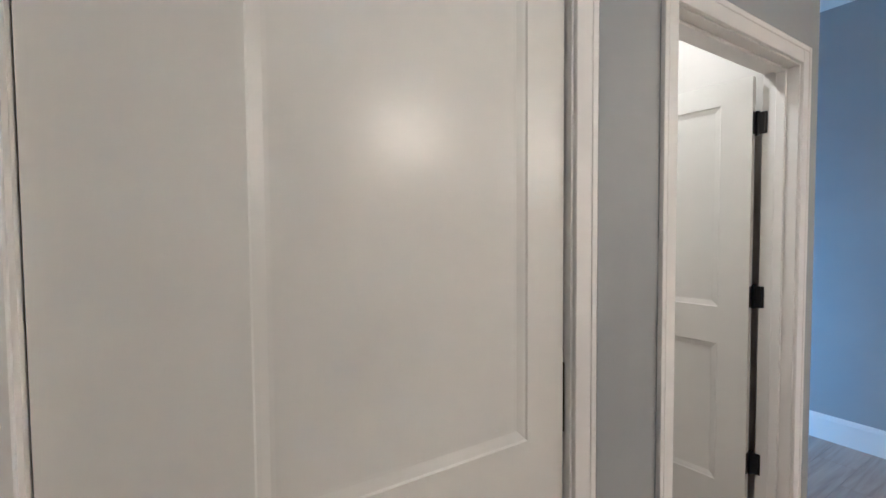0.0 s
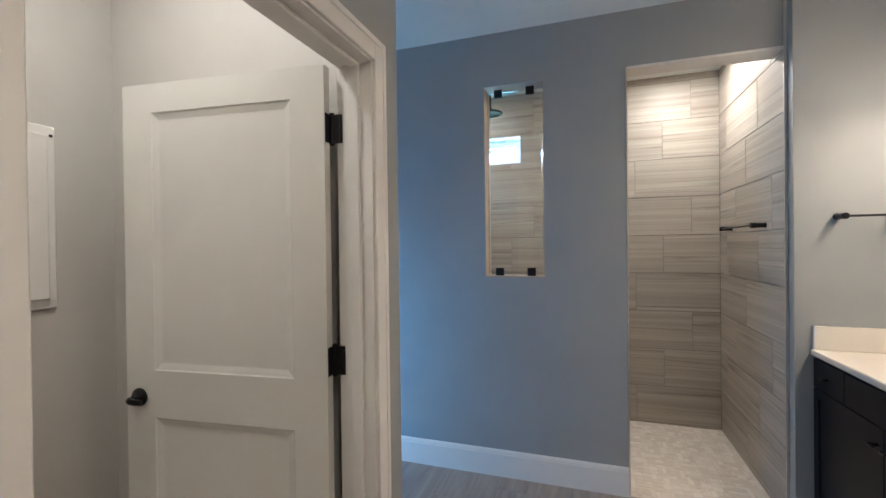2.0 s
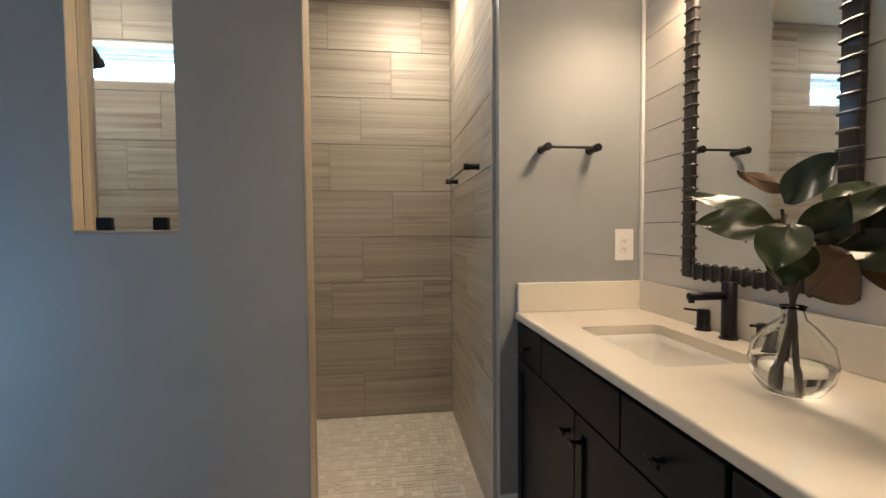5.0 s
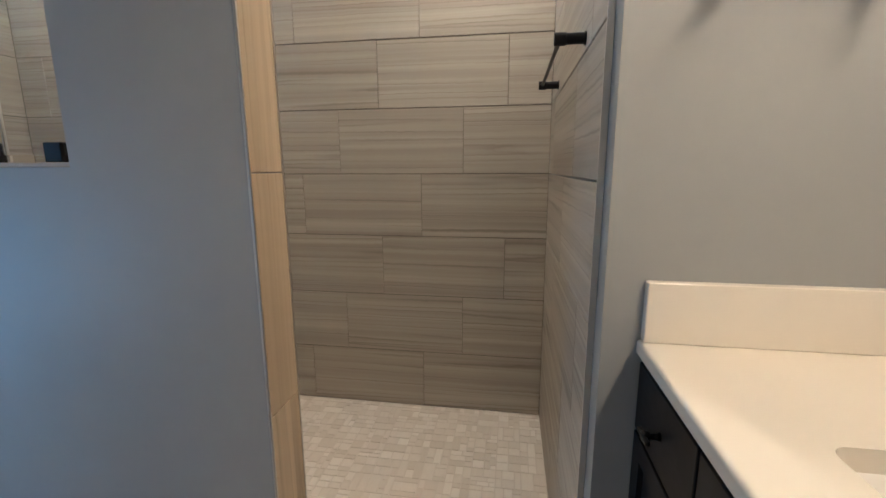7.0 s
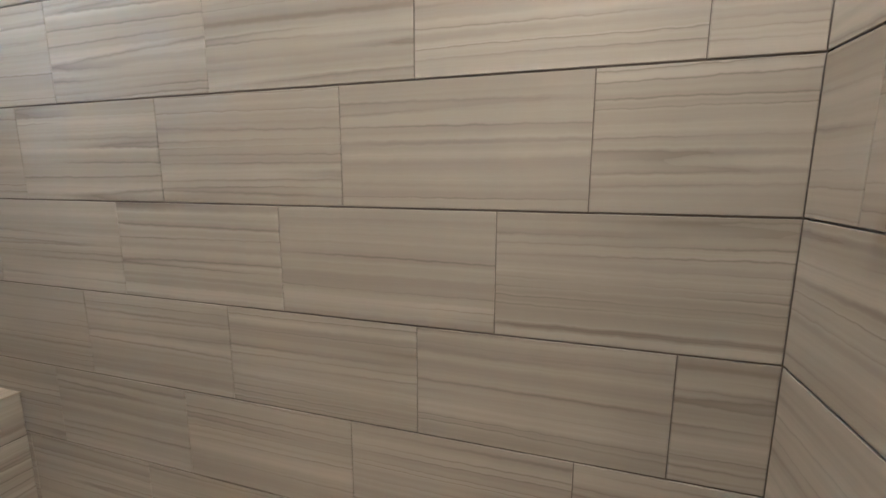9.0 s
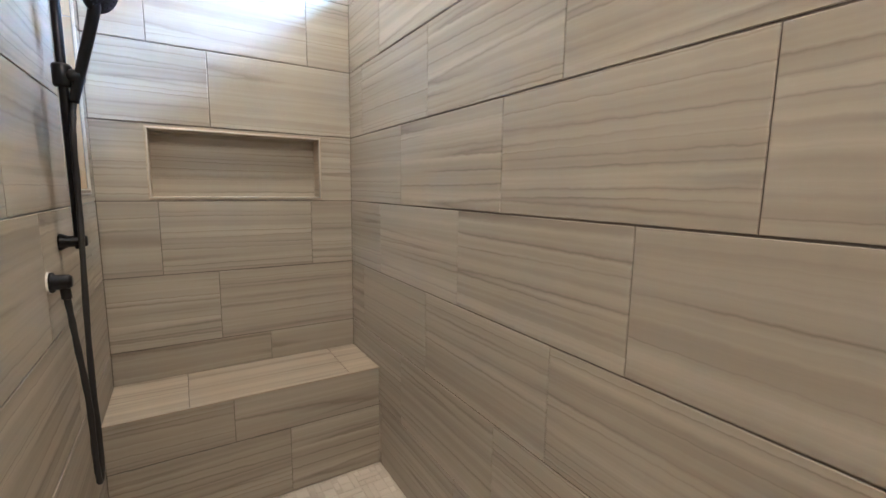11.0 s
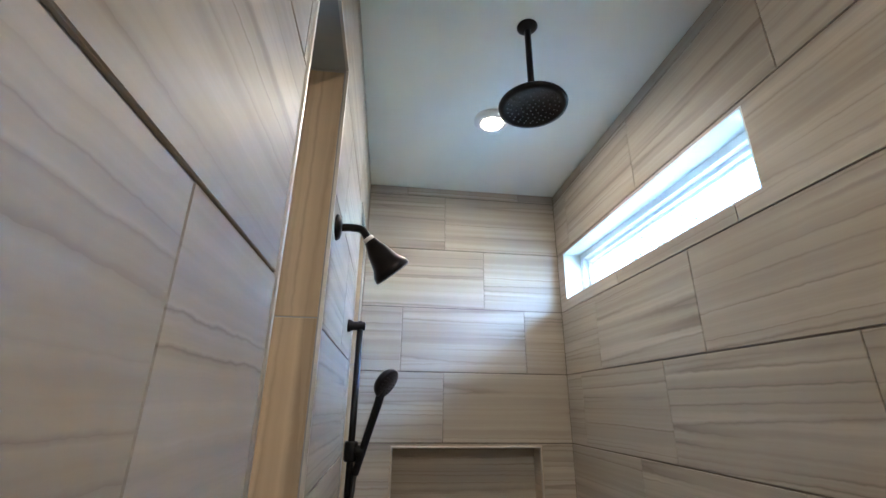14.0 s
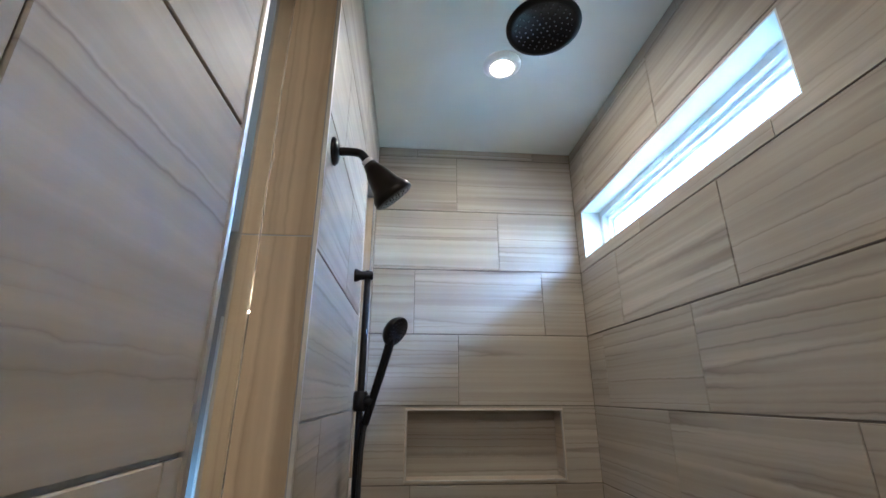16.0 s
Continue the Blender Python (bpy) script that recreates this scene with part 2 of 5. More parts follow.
def mosaic(by_island):
    m = material("mosaic_stone" + ("_joined" if by_island else ""), (0.55, 0.5, 0.43), 0.5)
    n = Nodes(m)
    k = n.island() if by_island else n.chance()
    c = n.ramp(k, [(0.0, (0.60, 0.54, 0.46)), (0.35, (0.66, 0.60, 0.52)), (0.7, (0.71, 0.655, 0.575)), (1.0, (0.77, 0.72, 0.64))])
    x, y, z = n.split(n.place())
    s = n.noise(n.join(n.math("MULTIPLY_ADD", k, 9.0, n.math("MULTIPLY", x, 30)), n.math("MULTIPLY", y, 110), k), 1.0, 3)
    c = n.mix(n.math("MULTIPLY", s, 0.35), c, (0.48, 0.42, 0.35))
    n.put(n.b.inputs["Base Color"], c)
    n.bump(s, 0.1, 0.001)
    return m


MOSAIC, MOSAIC_JOINED = mosaic(False), mosaic(True)

# ---- the plan ----
BLUE, INNER, BACK = 3.545, 3.692, 4.700      # bathroom face, tiled face, far tiled wall
SOUTH, NORTH = -0.972, 1.820                 # shower's end walls
JAMB, HEAD = -0.218, 2.470                   # shower entrance
TOWEL_WALL, SHIPLAP = 3.478, -1.600
CEIL = 2.795
ROW, TILE_W = 0.305, 0.610
OPENINGS = ((0.250, 0.617), (1.365, 1.732))  # glazed slots in the wet wall
SLOT_LO, SLOT_HI = 1.253, 2.462
WIN = (0.556, 1.743, 2.186, 2.427)           # high window in the far wall
NICHE = (3.872, 4.541, 1.238, 1.505)
BENCH_Y, BENCH_Z = 1.480, 0.474
HALL_Y, CORNER_X = 0.636, 2.262              # wall with the two white doors, and where it ends
EAST_OUT, NORTH_END, WEST_END = 4.93, 3.15, -1.35
SK = 0.004                                   # tile skin


def wall_box(name, boxes, mat, label):
    bm = bmesh.new()
    for a, b in boxes:
        add_box(bm, a, b)
    return structure(link(name, bm, mat), label)


# floors
sub = add_box(box((WEST_END - 0.1, SHIPLAP - 0.1, -0.12), (BLUE, 1.96, -0.006)), (CORNER_X - 0.11, 1.96, -0.12), (BLUE, NORTH_END + 0.12, -0.006))
floor = structure(link("floor", sub, GROUT), "grey-brown wood-look plank floor of the bathroom")
shower_floor = structure(link("shower_floor", box((BLUE, SOUTH - 0.03, -0.12), (EAST_OUT, NORTH + 0.05, -0.0020)), FLOOR_GROUT), "beige stone mosaic floor of the shower")

# wall between bathroom and shower: painted on one side, with entrance and two slots
core = INNER - SK
wet = []
ys = [JAMB, *OPENINGS[0], *OPENINGS[1], NORTH_END]
for i in range(0, 5, 2):
    wet.append(((BLUE, ys[i] + (SK if i == 0 else 0), 0), (core, ys[i + 1], CEIL)))
for a, b in OPENINGS:
    wet.append(((BLUE, a, 0), (core, b, SLOT_LO)))
    wet.append(((BLUE, a, SLOT_HI), (core, b, CEIL)))
wet.append(((BLUE, SOUTH - 0.03, HEAD), (core, JAMB + SK, CEIL)))
wall_wet = wall_box("wall_wet", wet, WALL_PAINT, "grey painted wall with two glazed slots and a shower entrance")

# short wall beside the vanity, slightly proud of the wet wall
wall_towel = wall_box("wall_towel", [((TOWEL_WALL, SHIPLAP - 0.1, 0), (EAST_OUT, SOUTH - 0.012, CEIL))], WALL_PAINT, "grey painted wall beside the vanity")
# far wall, pierced by the high window
y0, y1, z0, z1 = WIN
wall_far = wall_box("wall_far", [((BACK + SK, SOUTH - 0.012, 0), (EAST_OUT, y0, CEIL)), ((BACK + SK, y1, 0), (EAST_OUT, NORTH + 0.3, CEIL)),
                                 ((BACK + SK, y0, 0), (EAST_OUT, y1, z0)), ((BACK + SK, y0, z1), (EAST_OUT, y1, CEIL))], GROUT, "tiled far wall of the shower with a high window")
# end wall behind the bench, with a niche cut into it
n0, n1, n2, n3 = NICHE
g = 0.012
wall_bench = wall_box("wall_bench", [((core, NORTH + SK, 0), (n0 - g, NORTH + 0.3, CEIL)), ((n1 + g, NORTH + SK, 0), (BACK + SK, NORTH + 0.3, CEIL)),
                                     ((n0 - g, NORTH + SK, 0), (n1 + g, NORTH + 0.3, n2 - g)), ((n0 - g, NORTH + SK, n3 + g), (n1 + g, NORTH + 0.3, CEIL)),
                                     ((n0 - g, NORTH + 0.105, n2 - g), (n1 + g, NORTH + 0.3, n3 + g))], GROUT, "tiled end wall of the shower behind the bench")
# ceiling
roof = add_box(box((WEST_END - 0.1, SHIPLAP - 0.1, CEIL), (EAST_OUT, 1.96, CEIL + 0.12)), (CORNER_X - 0.11, 1.96, CEIL), (EAST_OUT, NORTH_END + 0.12, CEIL + 0.12))
structure(link("ceiling", roof, CEILING_PAINT), "white painted flat ceiling")

# hall wall with two doorways
D1 = (-0.240, 0.776)     # closed door
D2 = (1.180, 2.088)      # open closet door
DOOR_HEAD = 2.055
T = 0.122
hall = [((WEST_END - 0.1, HALL_Y, 0), (D1[0], HALL_Y + T, CEIL)), ((D1[1], HALL_Y, 0), (D2[0], HALL_Y + T, CEIL)), ((D2[1], HALL_Y, 0), (CORNER_X, HALL_Y + T, CEIL))]
for a, b in (D1, D2):
    hall.append(((a, HALL_Y, DOOR_HEAD), (b, HALL_Y + T, CEIL)))
wall_hall = wall_box("wall_hall", hall, WALL_PAINT, "grey painted wall with two white doorways")
# side of the closet that faces the wet wall, and the bathroom's other walls
WW = (1.95, 2.98, 0.08, 1.14)   # unseen window added to light the passage, set low
wall_corner = wall_box("wall_corner", [((CORNER_X - 0.11, HALL_Y + T, 0), (CORNER_X, WW[0], CEIL)), ((CORNER_X - 0.11, WW[1], 0), (CORNER_X, NORTH_END + 0.12, CEIL)),
                                       ((CORNER_X - 0.11, WW[0], 0), (CORNER_X, WW[1], WW[2])), ((CORNER_X - 0.11, WW[0], WW[3]), (CORNER_X, WW[1], CEIL))], WALL_PAINT, "grey painted wall round the closet corner")
D3 = (2.535, 3.345)      # closed door at the end of the passage
wall_north = wall_box("wall_north", [((CORNER_X, NORTH_END, 0), (D3[0], NORTH_END + 0.12, CEIL)), ((D3[1], NORTH_END, 0), (core, NORTH_END + 0.12, CEIL)),
                                     ((D3[0], NORTH_END, DOOR_HEAD), (D3[1], NORTH_END + 0.12, CEIL)), ((D3[0], NORTH_END + 0.1, 0), (D3[1], NORTH_END + 0.12, DOOR_HEAD))], WALL_PAINT, "grey painted end wall with a white door")
wall_west = wall_box("wall_west", [((WEST_END - 0.1, SHIPLAP - 0.1, 0), (WEST_END, HALL_Y, CEIL))], WALL_PAINT, "plain grey painted wall")
wall_south = wall_box("wall_south", [((WEST_END, SHIPLAP - 0.1, 0), (TOWEL_WALL, SHIPLAP - 0.012, CEIL))], GAP_SHADE, "wall clad in painted shiplap boards above the vanity")
# closet lining
wall_closet = wall_box("wall_closet", [((0.95, 1.90, 0), (CORNER_X - 0.11, 1.96, CEIL)), ((0.95, HALL_Y + T, 0), (1.0, 1.90, CEIL)), ((CORNER_X - 0.116, HALL_Y + T, 0), (CORNER_X - 0.11, 1.90, CEIL))], CLOSET_PAINT, "off-white painted closet walls")

# back of the closed door's opening, coloured black in place of shade
structure(link("wall_store", box((D1[0], HALL_Y + 0.1, 0), (D1[1], HALL_Y + T, DOOR_HEAD)), GAP_SHADE), "black backing in place of shade behind the closed door")


# ---- white joinery ----
def casing(name, a, b, top, y, out, width, label):
    """Door casing on a wall at y round the opening a..b; out is -1 or 1."""
    ob = thing(name, (a + b) / 2, y, 0, label, "trim")
    structure(ob)
    c = (a + b) / 2
    t1, t2 = 0.013, 0.015
    for x0, x1, side in ((a - width, a + 0.012, "left"), (b - 0.012, b + width, "right")):
        bm = bmesh.new()
        add_box(bm, (x0 - c, 0, 0), (x1 - c, out * t1, top + width), 0.002)
        edge = (x0 - 0.001, x0 + 0.02) if side == "left" else (x1 - 0.02, x1 + 0.001)
        add_box(bm, (edge[0] - c, out * (t1 - 0.002), 0), (edge[1] - c, out * t2, top + width + 0.001), 0.004, 2)
        part("side_board", bm, TRIM_PAINT, ob)
    bm = bmesh.new()
    add_box(bm, (a + 0.012 - c, 0, top - 0.012), (b - 0.012 - c, out * t1, top + width), 0.002)
    add_box(bm, (a - width + 0.02 - c, out * (t1 - 0.002), top + width - 0.02), (b + width - 0.02 - c, out * t2, top + width + 0.001), 0.004, 2)
    part("head_board", bm, TRIM_PAINT, ob)
    return ob


def jamb(name, a, b, top, y0, y1, stop, label):
    ob = thing(name, (a + b) / 2, y0, 0, label, "trim")
    structure(ob)
    c, d = (a + b) / 2, y1 - y0
    for x0, x1, s0, s1 in ((a, a + 0.018, a + 0.016, a + 0.03), (b - 0.018, b, b - 0.03, b - 0.016)):
        bm = box((x0 - c, -0.001, 0), (x1 - c, d + 0.001, top))
        add_box(bm, (s0 - c, stop, 0), (s1 - c, stop + 0.035, top - 0.016), 0.003)
        part("jamb_side", bm, TRIM_PAINT, ob)
    bm = box((a + 0.018 - c, -0.001, top - 0.018), (b - 0.018 - c, d + 0.001, top))
    add_box(bm, (a + 0.03 - c, stop, top - 0.03), (b - 0.03 - c, stop + 0.035, top - 0.016), 0.003)
    part("jamb_head", bm, TRIM_PAINT, ob)
    return ob


def panel_face(bm, x0, x1, z0, z1, panels, y, d):
    """One face of a panelled leaf: flat frame, sloped mouldings and sunk fields. d: the way inwards."""
    xs, zs = [x0, panels[0][0], panels[0][1], x1], [z0]
    for p in panels:
        zs += [p[2], p[3]]
    zs.append(z1)
    q = lambda a: bm.faces.new([bm.verts.new(v) for v in a])
    for i in range(3):
        for j in range(len(zs) - 1):
            if i == 1 and j % 2 == 1:
                continue
            q([(xs[i], y, zs[j]), (xs[i + 1], y, zs[j]), (xs[i + 1], y, zs[j + 1]), (xs[i], y, zs[j + 1])])
    for a, b, c, e in panels:
        rings = [(0, 0), (0.004, 0.003), (0.012, 0.005), (0.026, 0.009), (0.034, 0.0095)]
        loops = [[(a + o, y + d * k, c + o), (b - o, y + d * k, c + o), (b - o, y + d * k, e - o), (a + o, y + d * k, e - o)] for o, k in rings]
        for l0, l1 in zip(loops, loops[1:]):
            for k in range(4):
                q([l0[k], l0[(k + 1) % 4], l1[(k + 1) % 4], l1[k]])
        q(loops[-1])


def leaf_mesh(w, h, t, rail, near=0.118, gap=0.165):
    """Two-panel door leaf from x 0 to w, y 0 to t."""
    s = 0.118
    panels = [(near, w - s, 0.23, rail - gap), (near, w - s, rail, h - 0.1)]
    bm = bmesh.new()
    panel_face(bm, 0, w, 0, h, panels, 0, 1)
    panel_face(bm, 0, w, 0, h, panels, t, -1)
    q = lambda a: bm.faces.new([bm.verts.new(v) for v in a])
    q([(0, 0, 0), (0, t, 0), (0, t, h), (0, 0, h)])
    q([(w, 0, 0), (w, t, 0), (w, t, h), (w, 0, h)])
    q([(0, 0, 0), (w, 0, 0), (w, t, 0), (0, t, 0)])
    q([(0, 0, h), (w, 0, h), (w, t, h), (0, t, h)])
    bmesh.ops.remove_doubles(bm, verts=bm.verts, dist=0.0002)
    return bm


def hinge(parent, x, y, z, plate=1):
    bm = rod((x, y, z - 0.052), (x, y, z + 0.052), 0.0085, 12)
    add_box(bm, (x - 0.028, y + 0.001, z - 0.046), (x + 0.028, y + 0.006, z + 0.046), 0.002)
    if plate == 2:
        add_box(bm, (x + 0.0042, y + 0.002, z - 0.046), (x + 0.0072, y + 0.036, z + 0.046), 0.001)
        add_box(bm, (x - 0.036, y - 0.0005, z - 0.046), (x - 0.012, y + 0.0035, z + 0.046), 0.001)
    return part("hinge", bm, BLACK, parent, "black butt hinge")


def lever(parent, x, y, z, out):
    """Black lever handle on a round rose."""
    bm = lathe([(0.0, 0), (0.03, 0), (0.032, 0.004), (0.03, 0.009), (0.012, 0.011), (0.011, 0.045), (0, 0.046)], along((x, y, z), (x, y + out, z)), 24)
    add_tube(bm, smooth_line([(x, y + out * 0.043, z), (x - 0.012, y + out * 0.050, z), (x - 0.03, y + out * 0.052, z - 0.001), (x - 0.055, y + out * 0.052, z)]), lambda s: 0.011 - 0.001 * s)
    return part("lever_handle", bm, BLACK, parent, "black lever handle", True)


casing("trim_store_door", *D1, DOOR_HEAD, HALL_Y, -1, 0.062, "white painted door casing with a raised outer bead")
jamb("trim_store_jamb", *D1, DOOR_HEAD, HALL_Y, HALL_Y + T, 0.058, "white painted door jamb")
door_1 = thing("door_1", D1[0] + 0.021, HALL_Y + 0.018, 0.012, "white painted two-panel door, closed", "door")
w1 = D1[1] - D1[0] - 0.044
part("door_leaf", leaf_mesh(w1, 2.02, 0.036, 0.878, 0.262), DOOR_PAINT, door_1)
part("latch_plate", box((w1 - 0.0005, -0.002, 0.87), (w1 + 0.004, 0.026, 1.045), 0.001), BLACK, door_1, "black latch plate")

casing("trim_closet_door", *D2, DOOR_HEAD, HALL_Y, -1, 0.058, "white painted casing of the closet doorway")
jamb("trim_closet_jamb", *D2, DOOR_HEAD, HALL_Y, HALL_Y + T, 0.040, "white painted jamb of the closet doorway")
door_2 = thing("door_2", 2.066, HALL_Y + T + 0.018, 0.012, "white painted two-panel door, standing open into the closet", "door", rz=96.0)
part("door_leaf", leaf_mesh(0.775, 2.02, 0.036, 1.025), DOOR_PAINT, door_2).matrix_basis = pose(0.007, 0.004, 0)
for hz in (0.349, 1.082, 1.825):
    hinge(door_2, 0.0, 0.0, hz, 2)
lever(door_2, 0.725, 0.04, 0.93, 1).matrix_basis = pose(0, 0, 0)

casing("trim_end_door", *D3, DOOR_HEAD, NORTH_END, -1, 0.058, "white painted casing of the door at the end")
jamb("trim_end_jamb", *D3, DOOR_HEAD, NORTH_END, NORTH_END + 0.1, 0.06, "white painted door jamb")
door_3 = thing("door_3", D3[0] + 0.024, NORTH_END + 0.02, 0.012, "white painted two-panel door, closed", "door")
part("door_leaf", leaf_mesh(D3[1] - D3[0] - 0.048, 2.02, 0.036, 1.025), DOOR_PAINT, door_3)
for hz in (0.39, 1.09, 1.815):
    hinge(door_3, -0.004, -0.006, hz)


def baseboard(name, a, b, out, label="white painted baseboard with a stepped top"):
    """A board along the wall from a to b (x, y); out: the way into the room."""
    a, b, o = Vector((*a, 0)), Vector((*b, 0)), Vector((*out, 0))
    profile = [(0, 0), (0.015, 0), (0.015, 0.138), (0.012, 0.144), (0.012, 0.152), (0.006, 0.164), (0, 0.166)]
    bm = bmesh.new()
    ends = [[bm.verts.new(p + o * d + Vector((0, 0, z))) for d, z in profile] for p in (a, b)]
    for i in range(len(profile)):
        j = (i + 1) % len(profile)
        bm.faces.new((ends[0][i], ends[0][j], ends[1][j], ends[1][i]))
    bm.faces.new(ends[0])
    bm.faces.new(ends[1])
    ob = structure(link(name, bm, TRIM_PAINT), label)
    return ob


baseboard("baseboard", (BLUE, JAMB + 0.004), (BLUE, NORTH_END), (-1, 0))
baseboard("baseboard", (TOWEL_WALL, -1.06), (TOWEL_WALL, SOUTH - 0.012), (-1, 0))
baseboard("baseboard", (D1[1] + 0.088, HALL_Y), (D2[0] - 0.07, HALL_Y), (0, -1))
baseboard("baseboard", (D2[1] + 0.07, HALL_Y), (CORNER_X + 0.015, HALL_Y), (0, -1))
baseboard("baseboard", (CORNER_X, HALL_Y), (CORNER_X, NORTH_END), (1, 0))
baseboard("baseboard", (WEST_END, HALL_Y), (D1[0] - 0.088, HALL_Y), (0, -1))

# electrical panel cover in the closet
panel_box = thing("panel_box", 1.735, 1.90, 1.244, "white painted metal electrical panel cover on the closet wall", "electrical panel")
part("frame", box((-0.195, -0.012, 0), (0.195, 0, 0.675), 0.004), TRIM_PAINT, panel_box)
part("lid", box((-0.165, -0.026, 0.035), (0.165, -0.012, 0.64), 0.004), TRIM_PAINT, panel_box)
part("screw", rod((0.18, -0.012, 0.64), (0.18, -0.016, 0.64), 0.006, 10, 0.001), BLACK, panel_box)

# ---- fixed glass in the slots ----
GX = 3.592
for k, (a, b) in enumerate(OPENINGS):
    slot = thing(f"window_{k + 1}", GX, (a + b) / 2, SLOT_LO, "narrow fixed clear glass panel held by black clamps in a tiled slot", "window", "glazed slots")
    structure(slot)
    h, w = SLOT_HI - SLOT_LO, (b - a) / 2
    pane = part("pane", box((-0.005, -w + 0.012, 0.03), (0.005, w - 0.012, h - 0.03), 0.001), GLASS, slot, "clear glass pane")
    pane.visible_shadow = False
    for y in (-0.1, 0.1):
        for z in (0.012, h - 0.062):
            part("clamp", box((-0.014, y - 0.026, z), (0.014, y + 0.026, z + 0.05), 0.003, 2), BLACK, slot, "square black glass clamp")
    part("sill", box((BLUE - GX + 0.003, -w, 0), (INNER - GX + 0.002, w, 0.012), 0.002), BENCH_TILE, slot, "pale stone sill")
    for side in (-1, 1):
        m = part("edge_trim", box((INNER - GX - 0.004, side * w - 0.004, 0), (INNER - GX + 0.003, side * w + 0.004, h)), TRIM_METAL, slot, "thin metal tile edge")
    part("edge_trim", box((INNER - GX - 0.004, -w, -0.004), (INNER - GX + 0.003, w, 0.0)), TRIM_METAL, slot)
    part("edge_trim", box((INNER - GX - 0.004, -w, h - 0.002), (INNER - GX + 0.003, w, h + 0.004)), TRIM_METAL, slot)

# ---- high window ----
high = thing("window_3", BACK + 0.090, (y0 + y1) / 2, z0, "wide high white vinyl window with a painted reveal", "window")
structure(high)
W, H = (y1 - y0) / 2, z1 - z0
REVEAL = painted("reveal_paint", (0.76, 0.80, 0.77), 0.4, 0.05, 0.02)
bm = bmesh.new()
add_box(bm, (-0.090, -W - 0.001, -0.001), (0.132, W + 0.001, 0.005))
add_box(bm, (-0.090, -W - 0.001, H - 0.005), (0.132, W + 0.001, H + 0.001))
add_box(bm, (-0.090, -W - 0.001, 0.005), (0.132, -W + 0.005, H - 0.005))
add_box(bm, (-0.090, W - 0.005, 0.005), (0.132, W + 0.001, H - 0.005))
part("reveal", bm, REVEAL, high, "smooth white painted reveal")
bm = bmesh.new()
for t0, t1, x0, x1 in ((0.005, 0.034, 0.0, 0.09), (0.034, 0.052, 0.022, 0.08), (0.052, 0.066, 0.040, 0.075)):
    add_box(bm, (x0, -W + t0, t0), (x1, W - t0, t1), 0.002)
    add_box(bm, (x0, -W + t0, H - t1), (x1, W - t0, H - t0), 0.002)
    add_box(bm, (x0, -W + t0, t1), (x1, -W + t1, H - t1), 0.002)
    add_box(bm, (x0, W - t1, t1), (x1, W - t0, H - t1), 0.002)
part("window_frame", bm, VINYL, high)
pane = part("pane", box((0.054, -W + 0.064, 0.064), (0.060, W - 0.064, H - 0.064)), GLASS, high, "clear glass pane")
pane.visible_shadow = False

# ---- bench ----
structure(link("bench_core", box((core, BENCH_Y + SK, 0), (BACK + SK, NORTH + SK, BENCH_Z - SK)), GROUT), "tiled shower bench across the end wall")


# ---- tiles ----
def tile_mesh(cells, name, cache={}):
    """A tile from rectangles (u0, u1, v0, v1) about its middle; front at y 0."""
    key = tuple(round(c, 4) for r in cells for c in r)
    if key in cache:
        return cache[key]
    verts, faces, e = [], [], 0.0012
    if len(cells) == 1:
        a, b, c, d = cells[0]
        for o, y in ((0, -SK), (0, -e), (e, 0)):
            verts += [(a + o, y, c + o), (b - o, y, c + o), (b - o, y, d - o), (a + o, y, d - o)]
        for k in (0, 4):
            faces += [(k + i, k + (i + 1) % 4, k + 4 + (i + 1) % 4, k + 4 + i) for i in range(4)]
        faces.append((8, 9, 10, 11))
    else:
        us = sorted({round(x, 5) for r in cells for x in r[:2]})
        vs = sorted({round(x, 5) for r in cells for x in r[2:]})
        full = {(i, j) for i in range(len(us) - 1) for j in range(len(vs) - 1)
                if any(r[0] - 1e-4 <= us[i] and us[i + 1] <= r[1] + 1e-4 and r[2] - 1e-4 <= vs[j] and vs[j + 1] <= r[3] + 1e-4 for r in cells)}
        def quad(*p):
            faces.append(tuple(range(len(verts), len(verts) + 4)))
            verts.extend(p)
        for i, j in full:
            a, b, c, d = us[i], us[i + 1], vs[j], vs[j + 1]
            quad((a, 0, c), (b, 0, c), (b, 0, d), (a, 0, d))
            for other, p, q in (((i - 1, j), (a, c), (a, d)), ((i + 1, j), (b, d), (b, c)), ((i, j - 1), (b, c), (a, c)), ((i, j + 1), (a, d), (b, d))):
                if other not in full:
                    quad((p[0], 0, p[1]), (q[0], 0, q[1]), (q[0], -SK, q[1]), (p[0], -SK, p[1]))
    me = bpy.data.meshes.new(name)
    me.from_pydata(verts, [], faces)
    me.update()
    bm = bmesh.new()
    bm.from_mesh(me)
    bmesh.ops.recalc_face_normals(bm, faces=bm.faces)
    if sum(f.normal.y * f.calc_area() for f in bm.faces if abs(f.normal.y) > 0.9) < 0:
        bmesh.ops.reverse_faces(bm, faces=bm.faces)
    bm.to_mesh(me)
    bm.free()
    cache[key] = me
    return me


def minus(rects, hole):
    out = []
    h0, h1, k0, k1 = hole
    for a, b, c, d in rects:
        if h0 >= b or h1 <= a or k0 >= d or k1 <= c:
            out.append((a, b, c, d))
            continue
        m0, m1 = max(a, h0), min(b, h1)
        if a < m0:
            out.append((a, m0, c, d))
        if m1 < b:
            out.append((m1, b, c, d))
        if c < k0:
            out.append((m0, m1, c, k0))
        if k1 < d:
            out.append((m0, m1, k1, d))
    return out


